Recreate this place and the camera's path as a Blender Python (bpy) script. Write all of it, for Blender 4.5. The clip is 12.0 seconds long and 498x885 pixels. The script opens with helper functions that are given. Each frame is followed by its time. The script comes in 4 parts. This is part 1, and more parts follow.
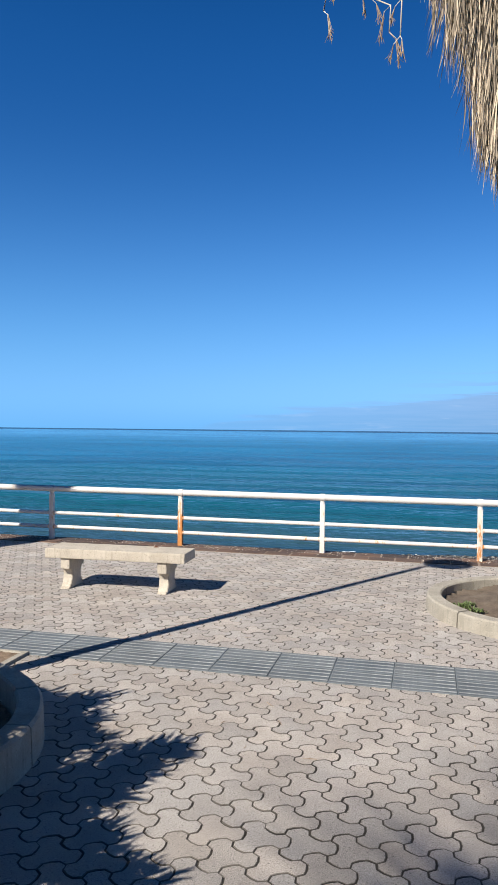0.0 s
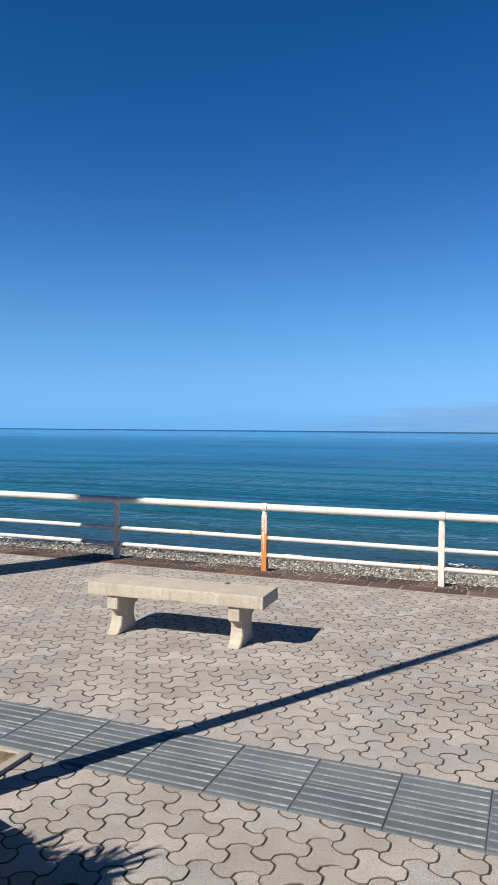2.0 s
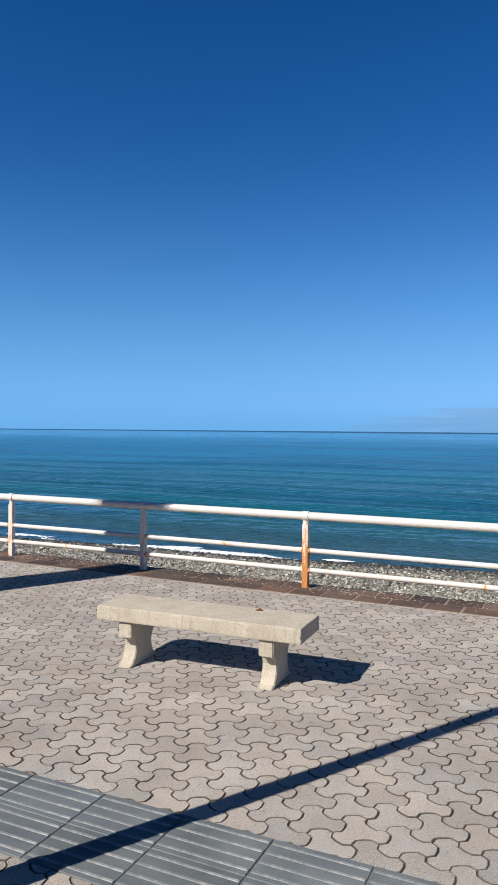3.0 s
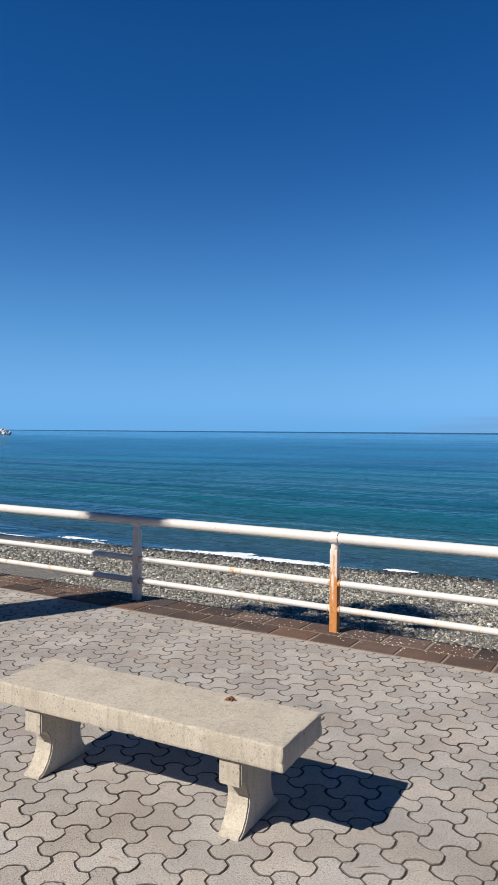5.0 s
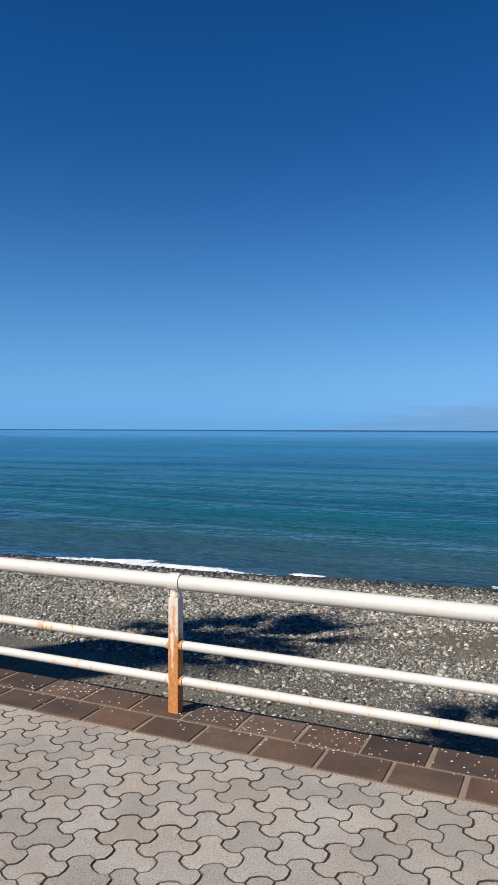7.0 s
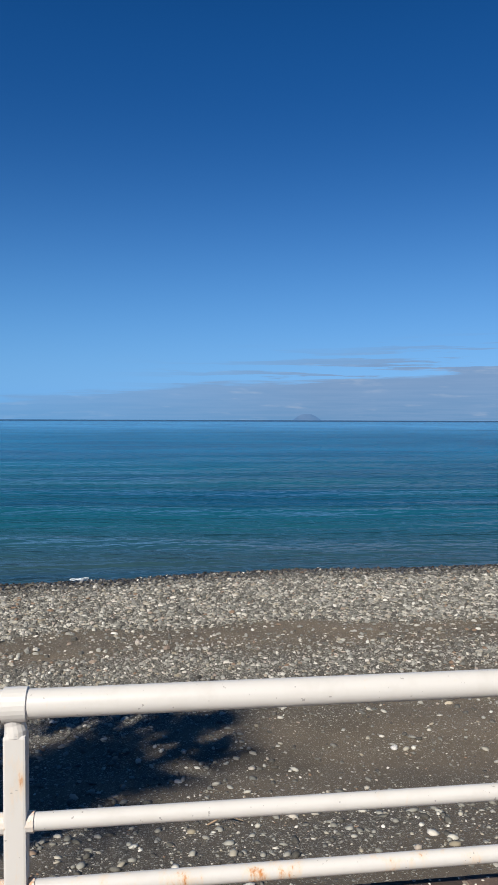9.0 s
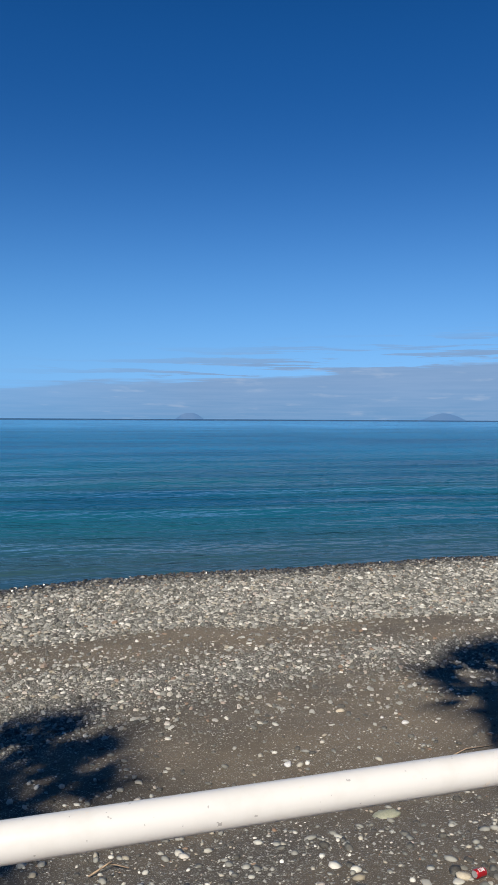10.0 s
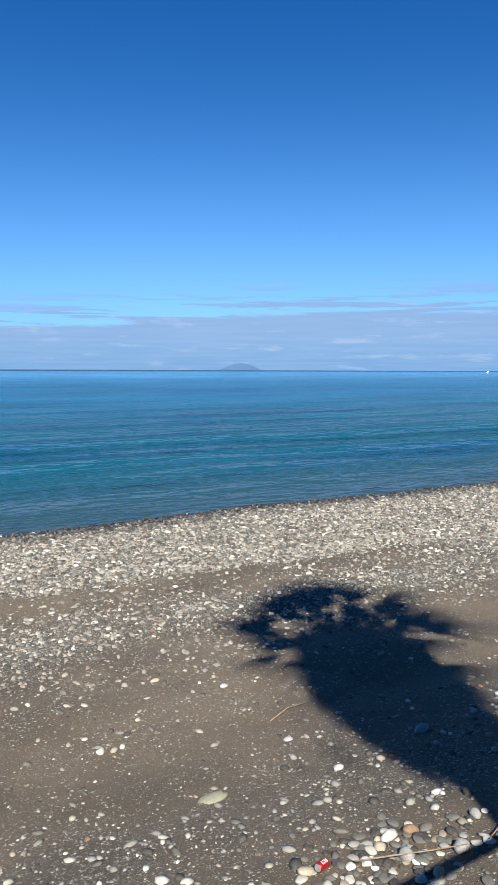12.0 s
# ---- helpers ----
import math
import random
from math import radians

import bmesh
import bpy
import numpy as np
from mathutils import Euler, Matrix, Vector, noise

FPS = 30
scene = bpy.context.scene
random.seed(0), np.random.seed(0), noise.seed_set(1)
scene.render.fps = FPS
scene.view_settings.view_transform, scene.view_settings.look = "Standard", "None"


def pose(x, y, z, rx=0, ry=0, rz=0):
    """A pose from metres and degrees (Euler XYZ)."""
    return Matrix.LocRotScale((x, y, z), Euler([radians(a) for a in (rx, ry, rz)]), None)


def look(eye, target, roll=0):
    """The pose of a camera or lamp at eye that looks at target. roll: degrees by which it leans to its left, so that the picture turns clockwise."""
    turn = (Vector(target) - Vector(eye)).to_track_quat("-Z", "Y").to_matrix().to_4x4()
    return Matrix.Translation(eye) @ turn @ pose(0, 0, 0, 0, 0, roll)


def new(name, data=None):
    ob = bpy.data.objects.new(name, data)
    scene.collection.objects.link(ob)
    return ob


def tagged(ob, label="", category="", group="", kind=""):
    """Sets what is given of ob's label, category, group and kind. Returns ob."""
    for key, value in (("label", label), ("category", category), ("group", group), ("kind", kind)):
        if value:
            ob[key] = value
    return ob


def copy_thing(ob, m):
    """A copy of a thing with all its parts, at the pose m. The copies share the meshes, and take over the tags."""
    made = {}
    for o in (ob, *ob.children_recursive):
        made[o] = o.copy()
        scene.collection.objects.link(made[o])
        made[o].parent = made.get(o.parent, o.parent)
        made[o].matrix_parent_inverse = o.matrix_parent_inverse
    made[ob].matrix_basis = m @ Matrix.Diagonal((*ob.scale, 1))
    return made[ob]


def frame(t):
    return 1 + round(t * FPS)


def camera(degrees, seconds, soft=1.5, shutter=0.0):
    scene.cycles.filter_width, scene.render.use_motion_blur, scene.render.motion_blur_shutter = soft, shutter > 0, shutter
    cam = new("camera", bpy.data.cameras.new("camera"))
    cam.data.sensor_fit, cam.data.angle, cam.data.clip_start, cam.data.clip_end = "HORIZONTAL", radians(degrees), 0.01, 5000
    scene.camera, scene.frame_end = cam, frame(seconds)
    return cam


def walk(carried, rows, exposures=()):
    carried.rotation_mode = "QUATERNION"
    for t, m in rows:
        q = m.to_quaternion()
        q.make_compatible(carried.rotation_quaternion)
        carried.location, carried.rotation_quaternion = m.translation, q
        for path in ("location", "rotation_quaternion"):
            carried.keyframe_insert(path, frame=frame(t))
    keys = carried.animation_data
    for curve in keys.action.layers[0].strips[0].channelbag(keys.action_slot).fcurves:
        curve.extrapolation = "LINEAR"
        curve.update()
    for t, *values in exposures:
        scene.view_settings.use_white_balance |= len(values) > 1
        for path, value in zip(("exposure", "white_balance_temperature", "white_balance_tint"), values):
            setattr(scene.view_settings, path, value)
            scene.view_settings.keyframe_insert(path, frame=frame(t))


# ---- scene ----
cam = camera(38.0, 12.0, soft=1.1)
PATH = [
    (0, (0.237, -0.697, 1.644), (-0.262, 1.24, 1.607), 0.6),
    (0.5, (0.123, -0.261, 1.64), (-0.45, 1.655, 1.604), 0.5),
    (1, (0.013, 0.168, 1.642), (-0.608, 2.069, 1.606), 0.5),
    (1.5, (-0.102, 0.573, 1.648), (-0.793, 2.449, 1.613), 0.6),
    (2, (-0.237, 1.021, 1.645), (-0.988, 2.875, 1.609), 0.5),
    (2.5, (-0.368, 1.461, 1.638), (-1.169, 3.293, 1.601), 0.6),
    (3, (-0.514, 1.87, 1.629), (-1.379, 3.673, 1.594), 0.5),
    (5, (-0.871, 3.631, 1.586), (-1.898, 5.346, 1.553), 0.4),
    (5.5, (-0.939, 4.067, 1.592), (-1.965, 5.783, 1.56), 0.3),
    (6, (-1.053, 4.469, 1.573), (-2.056, 6.199, 1.539), 0.3),
    (6.5, (-1.137, 4.89, 1.571), (-2.087, 6.65, 1.535), 0.1),
    (7, (-1.153, 5.299, 1.611), (-1.973, 7.123, 1.574), 0.2),
    (9, (-0.786, 6.675, 1.587), (-0.534, 8.658, 1.523), 0.2),
    (9.5, (-0.767, 6.981, 1.595), (-0.284, 8.921, 1.529), 0.3),
    (10, (-0.734, 7.286, 1.632), (-0.166, 9.202, 1.566), 0.3),
    (10.5, (-0.706, 7.533, 1.624), (-0.081, 9.431, 1.558), 0.3),
    (11, (-0.626, 7.787, 1.6), (0.142, 9.631, 1.517), 0.2),
    (11.5, (-0.546, 8.075, 1.597), (0.38, 9.842, 1.454), 0.2),
    (12, (-0.433, 8.285, 1.588), (0.629, 9.968, 1.387), 0.2),
]
EXPOSURES = [(0, 0.6), (2.5, 0.41), (5.5, 0.29), (7, 0.23), (9, 0.13), (10.5, 0.33), (11.2, 0.48), (12, 0.66)]
walk(cam, [(t, look(eye, target, roll)) for t, eye, target, roll in PATH], EXPOSURES)

# ---- light ----
SUN_EL = radians(40.1)
TO_SUN = Vector((-0.492 * math.cos(SUN_EL), -0.870 * math.cos(SUN_EL), math.sin(SUN_EL)))
sun_data = bpy.data.lights.new("sun", "SUN")
sun_data.energy, sun_data.angle, sun_data.color = 5.0, radians(0.55), (1.0, 0.93, 0.83)
sun = new("sun", sun_data)
sun.matrix_world = look(TO_SUN * 40, (0, 0, 0))


class Nodes:
    """Short ways to make shader nodes in one tree."""

    def __init__(self, tree):
        self.tree = tree

    def add(self, kind, ins=(), **props):
        node = self.tree.nodes.new(kind)
        for key, value in props.items():
            setattr(node, key, value)
        for key, value in dict(ins).items():
            if isinstance(value, bpy.types.NodeSocket):
                self.tree.links.new(value, node.inputs[key])
            else:
                node.inputs[key].default_value = value
        return node

    def math(self, op, a, b=0.0, c=0.0):
        return self.add("ShaderNodeMath", {0: a, 1: b, 2: c}, operation=op).outputs[0]

    def span(self, value, low, high, to_low=0.0, to_high=1.0, smooth=False):
        return self.add("ShaderNodeMapRange", {0: value, 1: low, 2: high, 3: to_low, 4: to_high},
                        interpolation_type="SMOOTHSTEP" if smooth else "LINEAR").outputs[0]

    def mix(self, factor, a, b, blend="MIX"):
        node = self.add("ShaderNodeMix", data_type="RGBA", blend_type=blend)
        for slot, value in ((0, factor), (6, a), (7, b)):
            if isinstance(value, bpy.types.NodeSocket):
                self.tree.links.new(value, node.inputs[slot])
            else:
                node.inputs[slot].default_value = value if slot == 0 else (*value, 1.0)
        return node.outputs[2]

    def noise(self, vector, scale, detail=4.0, rough=0.55, stretch=None):
        if stretch:
            vector = self.add("ShaderNodeMapping", {0: vector, 3: stretch}).outputs[0]
        return self.add("ShaderNodeTexNoise", {"Vector": vector, "Scale": scale, "Detail": detail, "Roughness": rough}).outputs[0]

    def bump(self, height, strength, distance, normal=None):
        ins = {"Height": height, "Strength": strength, "Distance": distance}
        if normal:
            ins["Normal"] = normal
        return self.add("ShaderNodeBump", ins).outputs[0]


# sky with a low bank of haze clouds over the sea
world = bpy.data.worlds.new("world")
scene.world = world
world.use_nodes = True
world.node_tree.nodes.clear()
w = Nodes(world.node_tree)
sky = w.add("ShaderNodeTexSky", sky_type="NISHITA", sun_disc=False, sun_elevation=SUN_EL,
            sun_rotation=math.atan2(TO_SUN.x, TO_SUN.y), altitude=0.0, air_density=1.0, dust_density=0.0, ozone_density=5.0)
way = w.add("ShaderNodeTexCoord").outputs["Generated"]
axes = w.add("ShaderNodeSeparateXYZ", {0: way})
azimuth = w.math("ARCTAN2", axes.outputs[0], axes.outputs[1])
height = axes.outputs[2]
flat = w.add("ShaderNodeCombineXYZ", {0: azimuth, 1: w.math("MULTIPLY", height, 7.0), 2: 0.0}).outputs[0]
edge = w.noise(w.add("ShaderNodeCombineXYZ", {0: azimuth, 1: w.math("MULTIPLY", height, 18.0), 2: 1.0}).outputs[0], 7.0, 5.0, 0.62)
# a low bank that thins out to the west and stands some four degrees high in the east
rise = w.add("ShaderNodeFloatCurve", {1: w.span(azimuth, -0.5, 1.0)})
points = rise.mapping.curves[0].points
points[0].location, points[1].location = (0.0, -0.2), (1.0, 0.98)
for place in ((0.11, 0.0), (0.14, 0.15), (0.2, 0.34), (0.267, 0.46), (0.333, 0.55), (0.5, 0.70), (0.713, 0.92)):
    points.new(*place)
rise.mapping.update()
top = w.math("MULTIPLY", rise.outputs[0], 0.082)
top = w.math("ADD", top, w.math("MULTIPLY", w.math("SUBTRACT", edge, 0.5), 0.035))
bank = w.math("MULTIPLY", w.span(w.math("SUBTRACT", top, height), -0.002, 0.007, 0.0, 1.0, True), w.span(azimuth, -0.35, 0.22, 0.22, 1.0))
streak_at = w.add("ShaderNodeCombineXYZ", {0: azimuth, 1: w.math("MULTIPLY", height, 22.0), 2: 4.0}).outputs[0]
streaks = w.span(w.noise(streak_at, 5.5, 5.0, 0.62), 0.50, 0.56, 0.0, 1.0, True)
streaks = w.math("MULTIPLY", streaks, w.span(w.math("SUBTRACT", height, top), 0.055, 0.0, 0.0, 1.0, True))
streaks = w.math("MULTIPLY", streaks, w.span(azimuth, -0.1, 0.25, 0.0, 1.0, True))
billow = w.span(w.noise(flat, 12.0, 4.0, 0.6), 0.55, 0.7, 0.0, 1.0, True)
base = w.mix(w.span(height, 0.0, 0.05), (2.1, 4.1, 7.1), (2.9, 4.5, 7.3))
thin = w.span(w.noise(streak_at, 9.0, 5.0, 0.65), 0.35, 0.65, 0.0, 0.45, True)
cloud = w.mix(thin, w.mix(w.math("MULTIPLY", billow, 0.75), base, (4.9, 6.1, 8.2)), (3.6, 5.2, 8.0))
cover = w.math("MULTIPLY", w.math("MAXIMUM", bank, streaks), 0.85)
cover = w.math("MULTIPLY", cover, w.span(height, -0.01, 0.0))
rich = w.add("ShaderNodeHueSaturation", {"Saturation": 1.25, "Value": 1.0, "Color": w.mix(1.0, sky.outputs[0], (0.97, 0.97, 1.15), "MULTIPLY")}).outputs[0]
haze = w.math("MULTIPLY", w.math("POWER", w.span(height, 0.0, 0.44, 1.0, 0.0), 2.5), 0.97)
east = w.span(azimuth, -0.45, 0.5, 1.04, 1.3)
glow = w.mix(1.0, w.mix(w.span(azimuth, -0.5, 0.5), (1.4, 5.4, 11.6), (1.8, 5.4, 11.0)), w.add("ShaderNodeCombineXYZ", {0: east, 1: east, 2: east}).outputs[0], "MULTIPLY")
tinted = w.mix(haze, rich, glow)
tinted = w.mix(w.span(height, 0.04, 0.0, 0.0, 0.4, True), tinted, (2.2, 5.2, 8.6))
# upper sky, out of view, dimmed towards the zenith to deepen the shadows
zenith_dim = w.span(height, 0.42, 0.95, 1.0, 0.18, True)
tinted = w.mix(1.0, tinted, w.add("ShaderNodeCombineXYZ", {0: zenith_dim, 1: zenith_dim, 2: zenith_dim}).outputs[0], "MULTIPLY")
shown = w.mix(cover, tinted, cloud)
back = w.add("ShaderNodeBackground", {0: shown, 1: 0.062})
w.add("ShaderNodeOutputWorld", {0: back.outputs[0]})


# ---- materials ----
def material(name):
    m = bpy.data.materials.new(name)
    m.use_nodes = True
    m.node_tree.nodes.clear()
    n = Nodes(m.node_tree)
    shader = n.add("ShaderNodeBsdfPrincipled")
    n.add("ShaderNodeOutputMaterial", {0: shader.outputs[0]})
    return m, n, shader


def link(n, socket, shader, name):
    n.tree.links.new(socket, shader.inputs[name])


def rough_stone(name, dark, light, coarse=3.0, fine=90.0, rough=0.9, relief=0.004, per=None, spread=0.3, stain=(0.3, 0.28, 0.24), stained=0.25, streaks=0.0, grit=0.45, pitted=0.0):
    """Stone, concrete or soil: blotches, grain, stains and fine relief. per: "object" or "island" varies the pieces."""
    m, n, shader = material(name)
    at = n.add("ShaderNodeTexCoord").outputs["Object"] if per is None else n.add("ShaderNodeNewGeometry").outputs["Position"]
    big, small = n.noise(at, coarse), n.noise(at, fine, 3.0, 0.7)
    colour = n.mix(n.span(big, 0.3, 0.7), dark, light)
    colour = n.mix(n.span(small, 0.35, 0.75, 0.0, grit), colour, tuple(c * 0.45 for c in dark))
    colour = n.mix(n.span(n.noise(at, fine * 1.7, 2.0), 0.62, 0.72, 0.0, 0.5), colour, tuple(min(1, c * 1.5) for c in light))
    colour = n.mix(n.span(n.noise(at, coarse * 0.35, 5.0, 0.7), 0.5, 0.75, 0.0, stained), colour, stain)
    if pitted:
        hollow = n.span(n.noise(at, fine * 0.75, 2.0, 0.5), 0.62, 0.68, 0.0, pitted)
        colour = n.mix(hollow, colour, tuple(c * 0.28 for c in dark))
        small = n.math("SUBTRACT", small, n.math("MULTIPLY", hollow, 0.4))
    if streaks:
        runs = n.noise(at, 34.0, 5.0, 0.7, (1.0, 1.0, 0.12))
        colour = n.mix(n.span(runs, 0.5, 0.7, 0.0, streaks), colour, tuple(c * 0.4 for c in dark))
        pits = n.noise(at, 85.0, 2.0, 0.5)
        colour = n.mix(n.span(pits, 0.68, 0.72, 0.0, 0.8), colour, tuple(c * 0.3 for c in dark))
    if per:
        value = n.add("ShaderNodeObjectInfo").outputs["Random"] if per == "object" else n.add("ShaderNodeNewGeometry").outputs["Random Per Island"]
        shade = n.span(value, 0.0, 1.0, 1.0 - spread, 1.0 + spread)
        other = n.math("FRACT", n.math("MULTIPLY", value, 17.3))
        warm = n.span(other, 0.0, 1.0, 1.0 - 0.12 * spread, 1.0 + 0.3 * spread)
        grey = n.add("ShaderNodeCombineXYZ", {0: n.math("MULTIPLY", shade, warm), 1: shade, 2: n.math("DIVIDE", shade, warm)}).outputs[0]
        colour = n.mix(1.0, colour, grey, "MULTIPLY")
    link(n, colour, shader, "Base Color")
    link(n, n.bump(small, 0.7, relief), shader, "Normal")
    shader.inputs["Roughness"].default_value = rough
    return m


PAVER_DARK, PAVER_LIGHT = (0.405, 0.372, 0.342), (0.545, 0.508, 0.472)
M_PAVER = rough_stone("concrete_paver", PAVER_DARK, PAVER_LIGHT, 2.6, 150.0, 0.92, 0.006, "object", 0.13, (0.21, 0.185, 0.155), 0.5, 0.0, 0.95, 0.8)
M_PAVERS = rough_stone("concrete_pavers", PAVER_DARK, PAVER_LIGHT, 2.6, 150.0, 0.92, 0.006, "island", 0.13, (0.21, 0.185, 0.155), 0.5, 0.0, 0.95, 0.8)
M_JOINT = rough_stone("joint_sand", (0.018, 0.015, 0.012), (0.062, 0.053, 0.043), 6.0, 150.0, 0.97)
M_EDGE = rough_stone("dirty_paver_edge", (0.07, 0.06, 0.05), (0.18, 0.16, 0.14), 8.0, 120.0, 0.95)
M_TACTILE = rough_stone("tactile_tile", (0.10, 0.12, 0.135), (0.165, 0.19, 0.205), 4.0, 140.0, 0.75, 0.002, "object", 0.12, (0.05, 0.055, 0.06), 0.5)
M_RIB = rough_stone("worn_rib", (0.14, 0.155, 0.165), (0.36, 0.37, 0.375), 9.0, 60.0, 0.75, 0.002)
M_COPING = rough_stone("brown_stone", (0.066, 0.045, 0.036), (0.140, 0.088, 0.062), 4.0, 70.0, 0.8, 0.003, "object", 0.48, (0.07, 0.06, 0.055), 0.6)
M_MORTAR = rough_stone("mortar", (0.22, 0.165, 0.13), (0.33, 0.26, 0.20), 5.0, 80.0)
M_INLAND = rough_stone("inland_concrete", (0.24, 0.22, 0.2), (0.36, 0.33, 0.3), 0.8, 60.0)
M_WALL = rough_stone("sea_wall_concrete", (0.2, 0.19, 0.18), (0.34, 0.33, 0.31), 1.2, 40.0)
M_BENCH = rough_stone("bench_concrete", (0.45, 0.40, 0.325), (0.57, 0.515, 0.43), 5.0, 130.0, 0.9, 0.003, None, 0, (0.31, 0.27, 0.205), 0.4, 0.4, 0.4, 0.4)
M_KERB = rough_stone("kerb_concrete", (0.31, 0.285, 0.235), (0.45, 0.415, 0.35), 5.0, 110.0, 0.92, 0.004, None, 0, (0.24, 0.21, 0.17), 0.5, 0.35)
M_SOIL = rough_stone("planter_soil", (0.10, 0.075, 0.055), (0.2, 0.155, 0.115), 7.0, 60.0, 0.97, 0.02)
M_BARK = rough_stone("palm_bark", (0.09, 0.07, 0.05), (0.2, 0.16, 0.12), 4.0, 30.0, 0.95, 0.02)
M_ROCK = rough_stone("breakwater_block", (0.4, 0.39, 0.37), (0.62, 0.61, 0.58), 0.2, 2.0, 0.9, 0.02, "island", 0.3)


def plain(name, colour, rough=0.6, metal=0.0, vary=0.25, scale=20.0, per=None):
    m, n, shader = material(name)
    at = n.add("ShaderNodeTexCoord").outputs["Object"]
    mixed = n.mix(n.span(n.noise(at, scale), 0.3, 0.7), tuple(c * (1 - vary) for c in colour), tuple(min(1, c * (1 + vary)) for c in colour))
    if per:
        value = n.add("ShaderNodeNewGeometry").outputs["Random Per Island"]
        shade = n.span(value, 0.0, 1.0, 1.0 - per, 1.0 + per)
        mixed = n.mix(1.0, mixed, n.add("ShaderNodeCombineXYZ", {0: shade, 1: shade, 2: shade}).outputs[0], "MULTIPLY")
    link(n, mixed, shader, "Base Color")
    shader.inputs["Roughness"].default_value, shader.inputs["Metallic"].default_value = rough, metal
    return m


def painted_steel(name, rust, foot=0.0):
    """White gloss paint with chips and rust; rust is how much of it has broken out, 0 to 1, and foot how much more at the base."""
    m, n, shader = material(name)
    at = n.add("ShaderNodeNewGeometry").outputs["Position"]
    grime = n.noise(at, 9.0, 5.0, 0.65)
    paint = n.mix(n.span(grime, 0.5, 0.8, 0.0, 0.35), (0.63, 0.62, 0.60), (0.48, 0.455, 0.41))
    streaky = n.noise(at, 14.0, 6.0, 0.7, (1.0, 1.0, 0.25))
    if foot:
        streaky = n.math("ADD", streaky, n.span(n.add("ShaderNodeSeparateXYZ", {0: at}).outputs[2], 0.0, 0.6, foot, 0.0))
    mask = n.span(streaky, 0.70 - 0.38 * rust, 0.78 - 0.26 * rust, 0.0, 1.0, True)
    tone = n.mix(n.noise(at, 45.0, 4.0), (0.68, 0.32, 0.10), (0.30, 0.09, 0.025))
    halo = n.mix(n.span(streaky, 0.62 - 0.40 * rust, 0.78 - 0.26 * rust, 0.0, 0.55), paint, (0.78, 0.52, 0.26))
    chips = n.span(n.noise(at, 55.0, 2.0, 0.5), 0.72, 0.74, 0.0, 0.8)
    colour = n.mix(chips, n.mix(mask, halo, tone), (0.32, 0.31, 0.30))
    link(n, colour, shader, "Base Color")
    link(n, n.span(mask, 0.0, 1.0, 0.33, 0.85), shader, "Roughness")
    link(n, n.bump(n.math("ADD", streaky, mask), 0.25, 0.003), shader, "Normal")
    return m


M_PAINT = painted_steel("white_paint", 0.0)
M_PAINT_WORN = painted_steel("worn_white_paint", 0.3)
M_POST = painted_steel("worn_post_paint", 0.3, 0.05)
M_RUSTY = painted_steel("rusty_white_paint", 0.72)
M_RUSTY_POST = painted_steel("rusty_post_paint", 0.42, 0.3)
M_RUST = plain("rust", (0.17, 0.075, 0.035), 0.9, 0.0, 0.5, 40.0)
M_THATCH = plain("dead_palm_leaf", (0.43, 0.355, 0.26), 0.85, 0.0, 0.25, 3.0, 0.75)
M_STALK = plain("dry_flower_stalk", (0.62, 0.56, 0.46), 0.8, 0.0, 0.2, 12.0)
M_FROND = plain("palm_leaf", (0.07, 0.10, 0.035), 0.5, 0.0, 0.3, 2.0, 0.35)
M_SHRUB = plain("shrub_leaf", (0.06, 0.09, 0.035), 0.5, 0.0, 0.3, 4.0, 0.4)
M_WEED = plain("weed_leaf", (0.09, 0.13, 0.04), 0.6, 0.0, 0.3, 8.0, 0.4)
M_STEM = plain("dry_wood", (0.30, 0.22, 0.15), 0.9, 0.0, 0.35, 25.0)
M_LAMP = plain("grey_painted_steel", (0.25, 0.27, 0.28), 0.45, 0.4, 0.15, 8.0)
M_RED = plain("red_can", (0.50, 0.02, 0.03), 0.3, 0.5, 0.1, 30.0)
M_ALU = plain("bare_aluminium", (0.75, 0.75, 0.74), 0.35, 0.9, 0.1, 30.0)
M_WHITE = plain("white_print", (0.8, 0.78, 0.76), 0.4, 0.0, 0.05, 30.0)
M_FLECK = plain("pale_fleck", (0.62, 0.58, 0.50), 0.9, 0.0, 0.2, 30.0, 0.3)
M_FOAM = plain("sea_foam", (0.78, 0.82, 0.84), 0.7, 0.0, 0.15, 3.0)
M_HULL = plain("white_hull", (0.8, 0.8, 0.8), 0.3, 0.0, 0.05, 1.0)


